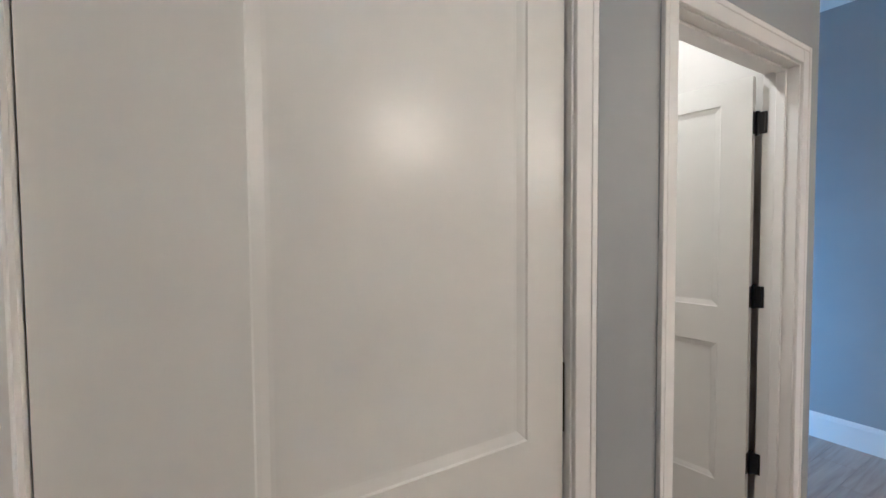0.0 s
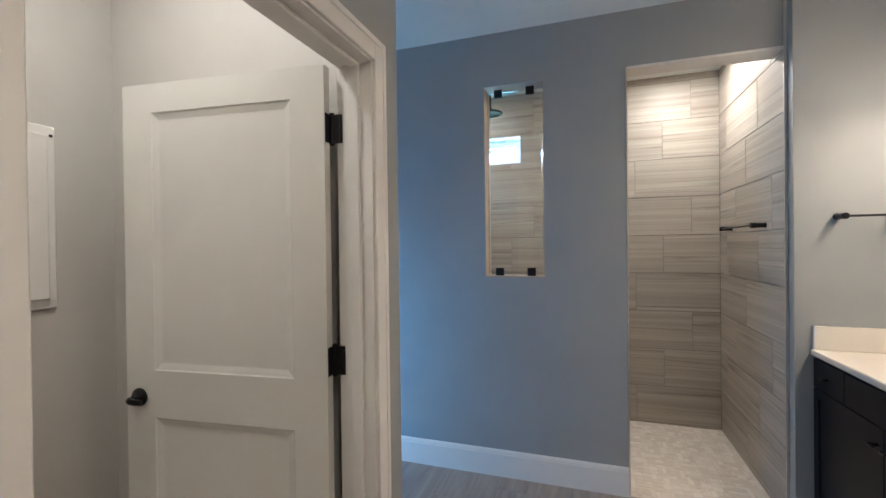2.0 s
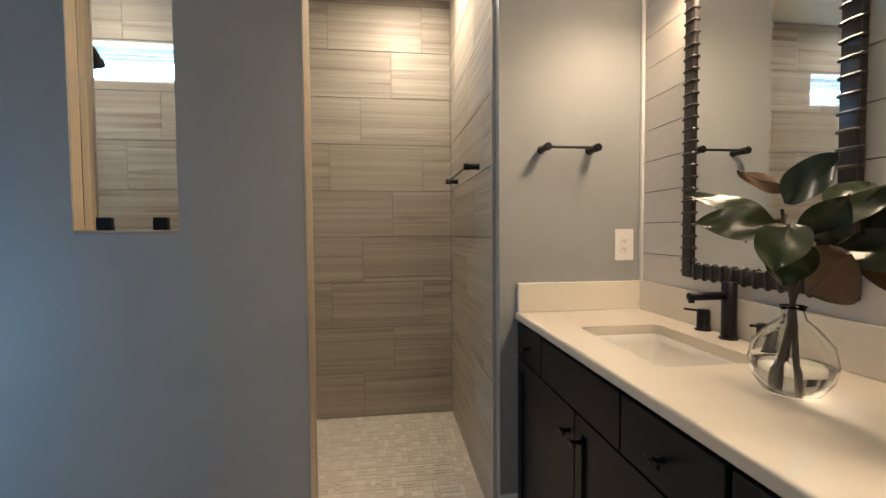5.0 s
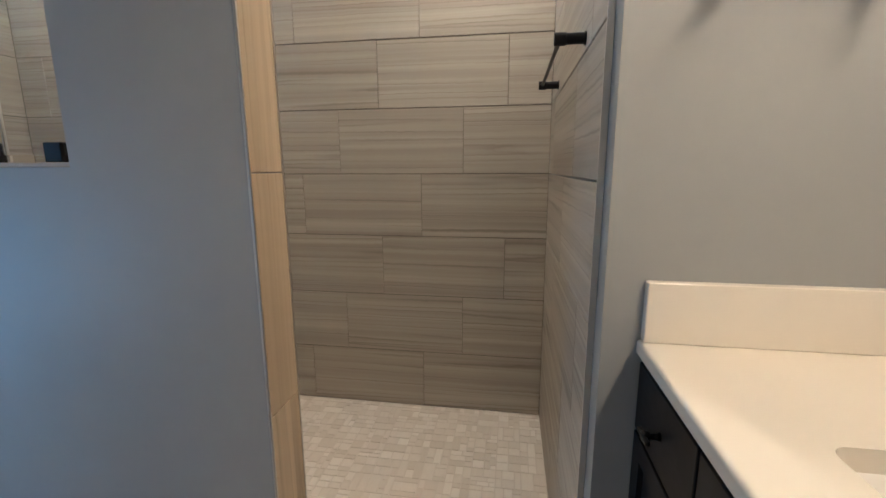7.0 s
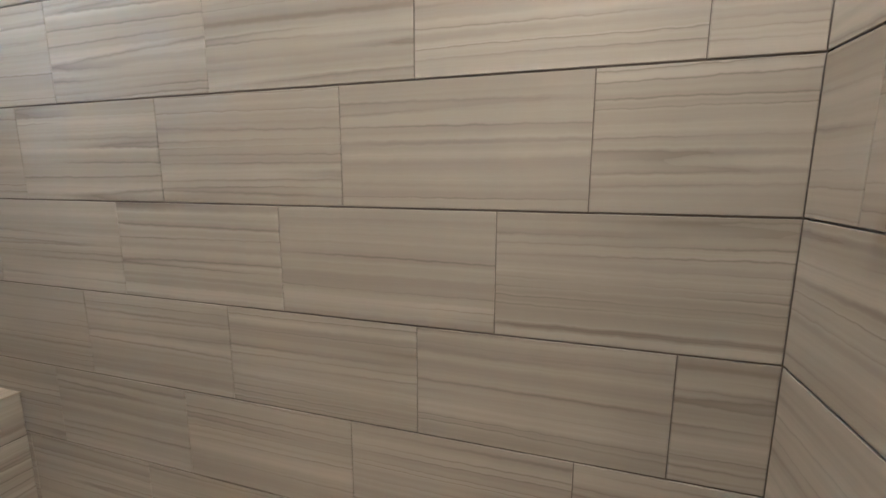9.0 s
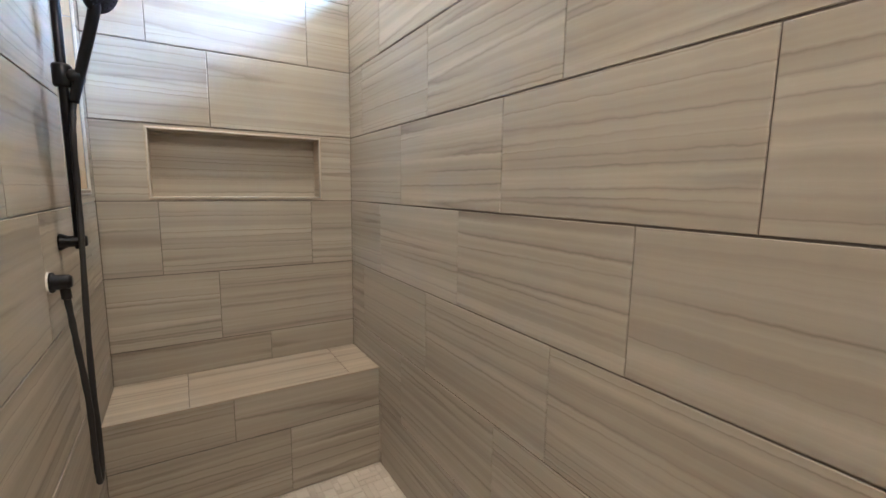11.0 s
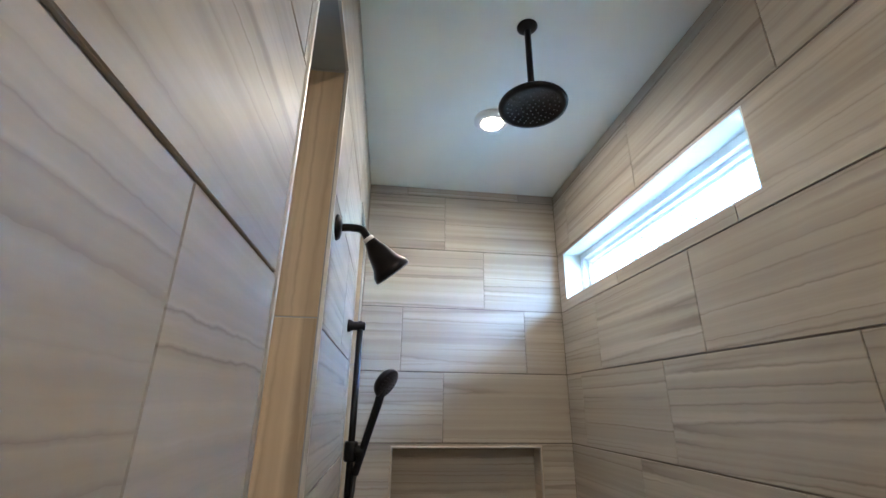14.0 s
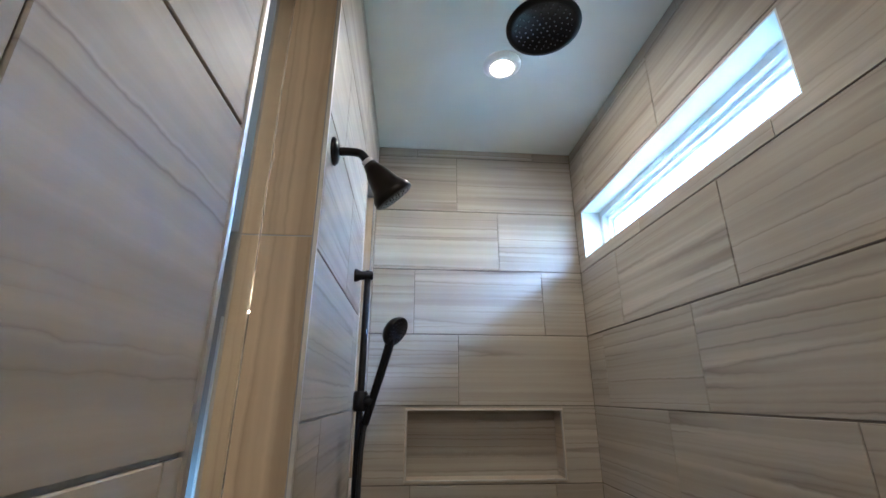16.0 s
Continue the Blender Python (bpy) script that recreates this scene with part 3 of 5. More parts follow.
def tile_wall(parent, m, u0, u1, rows, joint, mat, holes=(), gap=0.0026, bed=0.0048, width=TILE_W, name="tile"):
    """Tiles on the plane of m (x along, y out, z up): rows of (v0, v1, number); joint(number): where one joint lies."""
    shake = random.Random(int(abs(u0) * 1000) + len(rows))
    for v0, v1, k in rows:
        j = joint(k) % width
        n0 = math.floor((u0 - j) / width)
        for n in range(n0, n0 + int((u1 - u0) / width) + 3):
            a, b = max(u0, j + n * width), min(u1, j + (n + 1) * width)
            if b - a < 0.012:
                continue
            r = [(a + gap / 2, b - gap / 2, v0 + bed / 2, v1 - bed / 2)]
            for h in holes:
                r = minus(r, h)
            r = [q for q in r if q[1] - q[0] > 0.003 and q[3] - q[2] > 0.003]
            if not r:
                continue
            cu, cv = (a + b) / 2, (v0 + v1) / 2
            me = tile_mesh([(q[0] - cu, q[1] - cu, q[2] - cv, q[3] - cv) for q in r], name)
            if not me.materials:
                me.materials.append(mat)
            ob = new(name, me)
            ob.matrix_basis = m @ pose(cu, shake.uniform(-0.0004, 0.0004), cv)
            ob.parent = parent


ROWS_UP = [(k * ROW, min((k + 1) * ROW, CEIL), k) for k in range(10)]
down = lambda at, k0: (lambda k: at + 0.2033 * (k0 - k))
far_m = Matrix(((0, -1, 0, BACK), (1, 0, 0, 0), (0, 0, 1, 0), (0, 0, 0, 1)))
tile_wall(wall_far, far_m, SOUTH, NORTH, ROWS_UP, down(0.035, 4), TILE, [WIN])
bench_m = Matrix(((-1, 0, 0, 0), (0, -1, 0, NORTH), (0, 0, 1, 0), (0, 0, 0, 1)))
tile_wall(wall_bench, bench_m, -BACK, -INNER, ROWS_UP, lambda k: -(4.093 + 0.2033 * (8 - k)), TILE, [(-n1 - 0.006, -n0 + 0.006, n2 - 0.006, n3 + 0.006), (-BACK, -INNER, 0, BENCH_Z - 0.002)])
wet_m = Matrix(((0, 1, 0, INNER), (-1, 0, 0, 0), (0, 0, 1, 0), (0, 0, 0, 1)))
slots = [(-b - 0.004, -a + 0.004, SLOT_LO - 0.004, SLOT_HI + 0.004) for a, b in OPENINGS]
tile_wall(wall_wet, wet_m, -NORTH, -JAMB - 0.002, ROWS_UP, lambda k: -(0.018 + 0.2 * (5 - k)), TILE, slots)
tile_wall(wall_wet, wet_m, -JAMB - 0.002, -SOUTH, [(HEAD, 2.745, 8), (2.745, CEIL, 9)], lambda k: 0.3 + 0.2 * k, TILE)
south_m = Matrix(((1, 0, 0, 0), (0, 1, 0, SOUTH), (0, 0, 1, 0), (0, 0, 0, 1)))
tile_wall(wall_towel, south_m, BLUE, BACK, ROWS_UP, down(3.92, 4), TILE)
# bench front and top
front_m = Matrix(((-1, 0, 0, 0), (0, -1, 0, BENCH_Y), (0, 0, 1, 0), (0, 0, 0, 1)))
bench_core = bpy.data.objects["bench_core"]
tile_wall(bench_core, front_m, -BACK, -INNER, [(0, 0.290, 0), (0.290, BENCH_Z - 0.001, 1)], lambda k: -(4.303 - 0.206 * k), TILE)
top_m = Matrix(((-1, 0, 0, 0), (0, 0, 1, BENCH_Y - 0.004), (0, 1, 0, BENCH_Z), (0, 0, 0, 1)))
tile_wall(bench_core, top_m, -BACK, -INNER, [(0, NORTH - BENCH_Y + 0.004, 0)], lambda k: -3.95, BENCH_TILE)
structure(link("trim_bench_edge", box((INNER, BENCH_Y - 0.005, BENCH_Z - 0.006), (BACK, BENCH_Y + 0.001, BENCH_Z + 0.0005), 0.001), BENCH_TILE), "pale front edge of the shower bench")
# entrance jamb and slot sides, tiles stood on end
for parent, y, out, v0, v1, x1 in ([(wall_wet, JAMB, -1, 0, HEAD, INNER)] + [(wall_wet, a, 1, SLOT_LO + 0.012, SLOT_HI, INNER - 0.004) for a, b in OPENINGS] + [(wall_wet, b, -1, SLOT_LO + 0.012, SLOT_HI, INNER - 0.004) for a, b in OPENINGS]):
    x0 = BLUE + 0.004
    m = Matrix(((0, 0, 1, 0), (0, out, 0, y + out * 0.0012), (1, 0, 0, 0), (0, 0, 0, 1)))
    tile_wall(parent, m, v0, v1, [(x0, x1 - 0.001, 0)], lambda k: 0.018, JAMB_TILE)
soffit = structure(link("trim_entrance_soffit", box((BLUE + 0.003, SOUTH, HEAD - 0.006), (INNER - 0.002, JAMB - 0.001, HEAD - 0.0005)), SHIPLAP_PAINT), "painted underside of the shower entrance")
structure(link("trim_entrance_edge", box((INNER - 0.003, JAMB - 0.002, 0), (INNER + 0.0025, JAMB + 0.004, HEAD)), TRIM_METAL), "thin metal tile edge at the shower entrance")
structure(link("trim_entrance_bead", box((BLUE - 0.002, JAMB - 0.003, 0.0), (BLUE + 0.0045, JAMB + 0.003, HEAD)), TRIM_METAL), "thin metal edge strip at the shower entrance")
structure(link("trim_entrance_head", box((BLUE - 0.003, SOUTH + 0.002, HEAD - 0.009), (BLUE + 0.003, JAMB - 0.003, HEAD + 0.004), 0.0015), TRIM_PAINT), "white painted bead under the entrance header")
structure(link("trim_towel_edge", box((BLUE - 0.004, SOUTH - 0.011, 0.0), (BLUE + 0.002, SOUTH + 0.002, CEIL)), TRIM_METAL), "thin metal edge strip where tile meets paint")
# niche lining
niche = bmesh.new()
d = NORTH + 0.095
add_box(niche, (n0, d - 0.006, n2), (n1, d, n3))
part_niche = link("niche_back", niche, TILE, wall_bench, "tiled back of the niche")
bm = bmesh.new()
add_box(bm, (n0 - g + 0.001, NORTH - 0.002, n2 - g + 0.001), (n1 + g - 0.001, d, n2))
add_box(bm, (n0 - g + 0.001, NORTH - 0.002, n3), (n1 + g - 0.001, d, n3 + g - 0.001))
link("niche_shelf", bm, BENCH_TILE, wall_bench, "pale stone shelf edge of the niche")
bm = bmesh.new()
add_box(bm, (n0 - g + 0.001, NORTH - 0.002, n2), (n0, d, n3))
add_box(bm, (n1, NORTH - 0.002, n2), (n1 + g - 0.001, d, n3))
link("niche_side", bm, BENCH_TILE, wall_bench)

for a, b in (((n0 - 0.007, n2 - 0.007), (n1 + 0.007, n2)), ((n0 - 0.007, n3), (n1 + 0.007, n3 + 0.007)), ((n0 - 0.007, n2), (n0, n3)), ((n1, n2), (n1 + 0.007, n3))):
    link("niche_edge", box((a[0], NORTH - 0.0045, a[1]), (b[0], NORTH + 0.006, b[1]), 0.001), TRIM_METAL, wall_bench, "thin metal niche edge")

# ---- shiplap boards ----
z = 1.154 - 0.1255 * 9
while z < CEIL - 0.01:
    a, b = max(z, 0.0), min(z + 0.1255, CEIL)
    if b > 0.01:
        part("board", box((WEST_END, SHIPLAP - 0.012, a + 0.0015), (TOWEL_WALL - 0.001, SHIPLAP, b - 0.0015), 0.0012), SHIPLAP_PAINT, wall_south)
    z += 0.1255
structure(link("trim_corner", box((TOWEL_WALL - 0.014, SHIPLAP, 0.9), (TOWEL_WALL, SHIPLAP + 0.014, CEIL), 0.004, 2), TRIM_PAINT), "white painted corner bead")

# ---- floor planks ----
plank_mesh = {}
rnd = random.Random(5)
PW, PL = 0.178, 1.22
for i in range(-10, 28):
    yy = i * PW
    if yy > NORTH_END or yy + PW < SHIPLAP:
        continue
    lim0 = CORNER_X if yy >= 1.9 else WEST_END
    off = rnd.uniform(0, PL)
    x = WEST_END - off
    while x < BLUE:
        a, b, c, e = max(x, lim0), min(x + PL, BLUE), max(yy, SHIPLAP), min(yy + PW, NORTH_END)
        x += PL
        if b - a < 0.03:
            continue
        key = (round(b - a, 3), round(e - c, 3))
        if key not in plank_mesh:
            bm = box((-(b - a) / 2 + 0.0007, -(e - c) / 2 + 0.0007, -0.006), ((b - a) / 2 - 0.0007, (e - c) / 2 - 0.0007, 0), 0.0012)
            me = bpy.data.meshes.new("plank")
            bm.to_mesh(me)
            bm.free()
            me.materials.append(PLANK)
            plank_mesh[key] = me
        ob = new("plank", plank_mesh[key])
        ob.matrix_basis = pose((a + b) / 2, (c + e) / 2, 0)
        ob.parent = floor

# ---- mosaic ----
rnd = random.Random(11)
CELL = 0.1016
near, rest = [], []
for i in range(int((BACK - BLUE) / CELL) + 1):
    for j in range(int((NORTH - SOUTH) / CELL) + 1):
        x0, yy0 = BLUE + i * CELL, SOUTH + j * CELL
        flip = rnd.random() < 0.5
        widths = rnd.choice(((0.0508, 0.0508), (0.0254, 0.0508, 0.0254), (0.0339, 0.0339, 0.0338), (0.0254, 0.0254, 0.0508)))
        p = 0.0
        for w in widths:
            lengths = rnd.choice(((CELL,), (CELL / 2, CELL / 2), (CELL / 3, 2 * CELL / 3), (CELL / 2, CELL / 2), (CELL / 4, CELL / 2, CELL / 4)))
            s = 0.0
            for l in lengths:
                r = (x0 + s, x0 + s + l, yy0 + p, yy0 + p + w) if flip else (x0 + p, x0 + p + w, yy0 + s, yy0 + s + l)
                s += l
                r = (r[0] + 0.0007, min(r[1], BACK) - 0.0007, r[2] + 0.0007, min(r[3], BENCH_Y) - 0.0007)
                if r[1] - r[0] > 0.006 and r[3] - r[2] > 0.006:
                    (near if len(near) < 300 and -0.80 < r[2] < -0.25 and r[0] > 3.62 else rest).append(r)
            p += w


def stone(r, top):
    a, b, c, d = r
    e = 0.0018
    return ([(a, c, -0.006), (b, c, -0.006), (b, d, -0.006), (a, d, -0.006), (a + e, c + e, top), (b - e, c + e, top), (b - e, d - e, top), (a + e, d - e, top)],
            [(0, 1, 5, 4), (1, 2, 6, 5), (2, 3, 7, 6), (3, 0, 4, 7), (4, 5, 6, 7)])


verts, faces = [], []
for r in rest:
    v, f = stone(r, rnd.uniform(-0.0006, 0.0006))
    faces += [tuple(len(verts) + i for i in q) for q in f]
    verts += v
me = bpy.data.meshes.new("mosaic")
me.from_pydata(verts, [], faces)
me.materials.append(MOSAIC_JOINED)
ob = new("mosaic", me)
ob.parent = shower_floor
ob["kind"] = "stuff"
stones = {}
for r in near:
    w, l = round(r[1] - r[0], 4), round(r[3] - r[2], 4)
    if (w, l) not in stones:
        v, f = stone((-w / 2, w / 2, -l / 2, l / 2), 0.0)
        me = bpy.data.meshes.new("stone_piece")
        me.from_pydata(v, [], f)
        me.materials.append(MOSAIC)
        stones[(w, l)] = me
    ob = new("stone_piece", stones[(w, l)])
    ob.matrix_basis = pose((r[0] + r[1]) / 2, (r[2] + r[3]) / 2, rnd.uniform(-0.0006, 0.0006))
    ob.parent = shower_floor

# ---- lamps ----
def vanity_light(x, label):
    ob = thing("vanity_light", x, SHIPLAP, 2.232, label, "wall lamp", "vanity lights")
    part("backplate", box((-0.065, 0, -0.01), (0.065, 0.02, 0.12), 0.006, 2), BRONZE, ob, "dark bronze backplate")
    part("finial", lathe([(0, 0), (0.012, 0), (0.012, 0.006), (0.008, 0.012), (0, 0.014)], along((0, 0.02, 0.09), (0, 1, 0.09)), 16), TRIM_METAL, ob, "small bright finial", True)
    part("arm", tube(smooth_line([(0, 0.018, 0.10), (0, 0.045, 0.13), (0, 0.075, 0.172)]), 0.009), BRONZE, ob)
    line = smooth_line([(-0.215, 0.087, 0.088), (-0.16, 0.085, 0.128), (-0.08, 0.08, 0.165), (0, 0.077, 0.178), (0.08, 0.08, 0.165), (0.16, 0.085, 0.128), (0.215, 0.087, 0.088)], 6)
    bm = bmesh.new()
    loops = [[bm.verts.new(p + Vector((0, dy, dz))) for dy, dz in ((-0.013, -0.003), (0.013, -0.003), (0.013, 0.003), (-0.013, 0.003))] for p in line]
    for p, q in zip(loops, loops[1:]):
        for i in range(4):
            bm.faces.new((p[i], p[(i + 1) % 4], q[(i + 1) % 4], q[i]))
    bm.faces.new(loops[0])
    bm.faces.new(loops[-1])
    part("strap", bm, BRONZE, ob, "arched dark bronze strap")
    for k in (-1, 0, 1):
        sx = k * 0.185
        if k == 0:
            part("stub", rod((0, 0.087, 0.10), (0, 0.082, 0.176), 0.007, 12), BRONZE, ob)
        part("holder", lathe([(0.0, 0.016), (0.018, 0.016), (0.024, 0.008), (0.060, 0.003), (0.062, -0.008), (0.0605, -0.008), (0, -0.002)], Matrix.Translation((sx, 0.087, 0.094))), BRONZE, ob, "dark bronze shade holder", True)
        part("shade", lathe([(0.0, 0.090), (0.05, 0.090), (0.058, 0.086), (0.0595, 0.06), (0.0595, -0.11), (0.056, -0.119), (0.046, -0.121), (0, -0.118)], Matrix.Translation((sx, 0.087, 0.0))), SHADE_GLASS, ob, "lit frosted white glass cylinder shade", True)
        data = bpy.data.lights.new("bulb", "AREA")
        data.shape, data.size, data.energy, data.color = "DISK", 0.10, BULB, VANITY_WARM
        lamp = new("bulb", data)
        lamp.matrix_world = look((x + sx, SHIPLAP + 0.087, 2.232 - 0.124), (x + sx, SHIPLAP + 0.088, 0))
    return ob


vanity_light(2.925, "dark bronze three-shade vanity light, lit, above the mirror")
vanity_light(1.43, "dark bronze three-shade vanity light, lit, on shiplap wall")


def disc_light(x, y, label, power):
    can = thing("ceiling_light", x, y, CEIL, label, "ceiling lamp", "disc ceiling lights")
    part("trim_ring", lathe([(0.0, 0), (0.074, 0), (0.074, -0.006), (0.060, -0.020), (0.046, -0.021), (0.046, -0.017), (0, -0.017)]), PLASTIC, can, "white plastic trim ring", True)
    part("lens", lathe([(0.0, -0.0175), (0.0455, -0.0175), (0.040, -0.022), (0, -0.0235)]), LAMP_LENS, can, "lit frosted lens", True)
    data = bpy.data.lights.new("disc_lamp", "AREA")
    data.shape, data.size, data.energy, data.color = "DISK", 0.08, power, WARM
    lamp = new("disc_lamp", data)
    lamp.matrix_world = look((x, y, CEIL - 0.026), (x, y + 0.0001, 0))


disc_light(4.203, 1.19, "round white disc ceiling light, lit, over the shower", CAN)
disc_light(CAN2_X, CAN2_Y, "round white disc ceiling light, lit, near the shower entrance", CAN2)
disc_light(0.55, -0.45, "round white disc ceiling light, lit, over the bathroom", BATH)
disc_light(1.55, 1.25, "round white disc ceiling light, lit, in the closet", CLOSET)

# ---- vanity ----
CAB = painted("black_cabinet_paint", (0.006, 0.0078, 0.011), 0.45, 0.05, 0.12)
CAB.node_tree.nodes["Principled BSDF"].inputs["Specular IOR Level"].default_value = 0.28
QUARTZ = painted("cream_quartz", (0.74, 0.69, 0.60), 0.14, 0.0, 0.025)
TOPZ, FRONT, FACE = 0.922, -1.050, -1.076
END = 0.885


def knob(parent, x, z):
    m = along((x, FACE + 0.019, z), (x, FACE + 1, z))
    ob = part("knob", lathe([(0.0, 0), (0.008, 0), (0.0055, 0.006), (0.0055, 0.016), (0.009, 0.018), (0.0095, 0.026), (0.008, 0.029), (0, 0.029)], m, 20), BLACK, parent, "black cylindrical knob", True)
    add = box((x - 0.024, FACE + 0.040, z - 0.0045), (x + 0.024, FACE + 0.049, z + 0.0045), 0.003, 2)
    part("knob_bar", add, BLACK, ob)
    return ob


def slab_front(parent, name, x0, x1, z0, z1):
    return part(name, box((x0, FACE, z0), (x1, FACE + 0.019, z1), 0.002, 2), CAB, parent)


def shaker_front(parent, name, x0, x1, z0, z1, s=0.058):
    bm = box((x0, FACE, z0), (x1, FACE + 0.019, z1), 0.0015)
    front = max(bm.faces, key=lambda f: f.calc_center_median().y * 10 + f.calc_area())
    bmesh.ops.inset_region(bm, faces=[front], thickness=s)
    bmesh.ops.inset_region(bm, faces=[front], thickness=0.0012, depth=-0.010)
    return part(name, bm, CAB, parent)


def cabinet(x0, x1, label):
    ob = thing("vanity_cabinet", 0, 0, 0, label, "cabinet", "vanity cabinets")
    bm = box((x0 + 0.001, SHIPLAP + 0.002, 0.10), (x1 - 0.001, FACE - 0.001, 0.735), 0.001)
    add_box(bm, (x0 + 0.001, FACE - 0.02, 0.735), (x1 - 0.001, FACE - 0.001, TOPZ - 0.032))
    part("body", bm, CAB, ob)
    part("toe_kick", box((x0 + 0.001, SHIPLAP + 0.002, 0.0), (x1 - 0.001, FACE - 0.075, 0.10)), CAB, ob)
    return ob


g2 = 0.003
sink_base = cabinet(2.385, TOWEL_WALL, "black painted sink cabinet with shaker doors and three drawer fronts")
for a, b in ((3.205, 3.470), (2.702, 3.198), (2.392, 2.695)):
    d = slab_front(sink_base, "drawer_front", a, b, 0.742, 0.880)
    if b - a < 0.4:
        knob(d, (a + b) / 2, 0.806)
for a, b, kx in ((2.940, 3.470, 2.975), (2.392, 2.934, 2.902)):
    knob(shaker_front(sink_base, "door", a, b, 0.125, 0.735), kx, 0.665)
drawers = cabinet(1.968, 2.384, "black painted drawer cabinet with three fronts")
for z0, z1 in ((0.742, 0.880), (0.44, 0.735), (0.125, 0.433)):
    knob(slab_front(drawers, "drawer_front", 1.974, 2.378, z0, z1), 2.176, (z0 + z1) / 2)
second = cabinet(END, 1.967, "black painted cabinet with shaker doors")
for a, b in ((1.655, 1.961), (1.155, 1.648), (0.892, 1.148)):
    slab_front(second, "drawer_front", a, b, 0.742, 0.880)
for a, b, kx in ((1.430, 1.961, 1.465), (0.892, 1.424, 1.392)):
    knob(shaker_front(second, "door", a, b, 0.125, 0.735), kx, 0.665)

# worktop with a cut-out for the basin
SX0, SX1, SY0, SY1 = 2.730, 3.170, -1.465, -1.180
top = thing("countertop", 0, 0, 0, "cream quartz countertop with eased edge and backsplash", "countertop")
bm = bmesh.new()
prof = [(SY1, TOPZ - 0.032)]
for k in range(7):
    a = -math.pi / 2 + math.pi * k / 12
    prof.append((FRONT - 0.008 + 0.008 * math.cos(a), TOPZ - 0.024 + 0.008 * math.sin(a)))
for k in range(7):
    a = math.pi / 2 * k / 6
    prof.append((FRONT - 0.008 + 0.008 * math.cos(a), TOPZ - 0.008 + 0.008 * math.sin(a)))
prof.append((SY1, TOPZ))
ends = [[bm.verts.new((x, y, z)) for y, z in prof] for x in (END - 0.01, TOWEL_WALL - 0.001)]
for i in range(len(prof)):
    j = (i + 1) % len(prof)
    bm.faces.new((ends[0][i], ends[0][j], ends[1][j], ends[1][i]))
bm.faces.new(ends[0])
bm.faces.new(ends[1])
add_box(bm, (END - 0.01, SHIPLAP + 0.001, TOPZ - 0.032), (TOWEL_WALL - 0.001, SY0, TOPZ))
add_box(bm, (END - 0.01, SY0, TOPZ - 0.032), (SX0, SY1, TOPZ))
add_box(bm, (SX1, SY0, TOPZ - 0.032), (TOWEL_WALL - 0.001, SY1, TOPZ))
R = 0.024
for cx, cy, sx, sy in ((SX0, SY0, 1, 1), (SX1, SY0, -1, 1), (SX0, SY1, 1, -1), (SX1, SY1, -1, -1)):
    arc = [(cx, cy)] + [(cx + sx * R * (1 - math.sin(math.pi / 2 * k / 8)), cy + sy * R * (1 - math.cos(math.pi / 2 * k / 8))) for k in range(9)]
    low, high_v = [[bm.verts.new((x, y, z)) for x, y in arc] for z in (TOPZ - 0.032, TOPZ)]
    bm.faces.new(low)
    bm.faces.new(high_v)
    for k in range(len(arc)):
        j = (k + 1) % len(arc)
        bm.faces.new((low[k], low[j], high_v[j], high_v[k]))
part("slab", bm, QUARTZ, top)
part("backsplash", box((END - 0.01, SHIPLAP + 0.001, TOPZ + 0.0003), (TOWEL_WALL - 0.022, SHIPLAP + 0.021, 1.040), 0.0018), QUARTZ, top)
part("side_splash", box((TOWEL_WALL - 0.021, SHIPLAP + 0.001, TOPZ + 0.0003), (TOWEL_WALL - 0.001, FRONT - 0.006, 1.040), 0.0018), QUARTZ, top)

basin = thing("basin", (SX0 + SX1) / 2, (SY0 + SY1) / 2, TOPZ - 0.03, "white porcelain undermount rectangular basin", "sink")
bm = bmesh.new()


def rounded(hx, hy, r, z, n=6):
    out = []
    for cx, cy, a0 in ((hx - r, hy - r, 0), (-hx + r, hy - r, 90), (-hx + r, -hy + r, 180), (hx - r, -hy + r, 270)):
        for k in range(n + 1):
            a = radians(a0 + 90 * k / n)
            out.append((cx + r * math.cos(a), cy + r * math.sin(a), z))
    return out


hx, hy = (SX1 - SX0) / 2, (SY1 - SY0) / 2
loops = []
for inset, z, r in ((-0.012, -0.002, 0.02), (0.0, -0.002, 0.018), (0.003, -0.03, 0.025), (0.012, -0.09, 0.035), (0.03, -0.125, 0.045), (0.06, -0.138, 0.05), (0.10, -0.143, 0.03)):
    loops.append([bm.verts.new(p) for p in rounded(hx - inset, hy - inset, r, z)])
for p, q in zip(loops, loops[1:]):
    for i in range(len(p)):
        bm.faces.new((p[i], p[(i + 1) % len(p)], q[(i + 1) % len(p)], q[i]))
bm.faces.new(loops[-1])
part("bowl", bm, PORCELAIN, basin, "", True)
part("drain", lathe([(0.0, 0.003), (0.012, 0.004), (0.02, 0.003), (0.022, 0.0), (0, 0.0)], Matrix.Translation((0, 0, -0.1425))), BLACK, basin, "black drain", True)


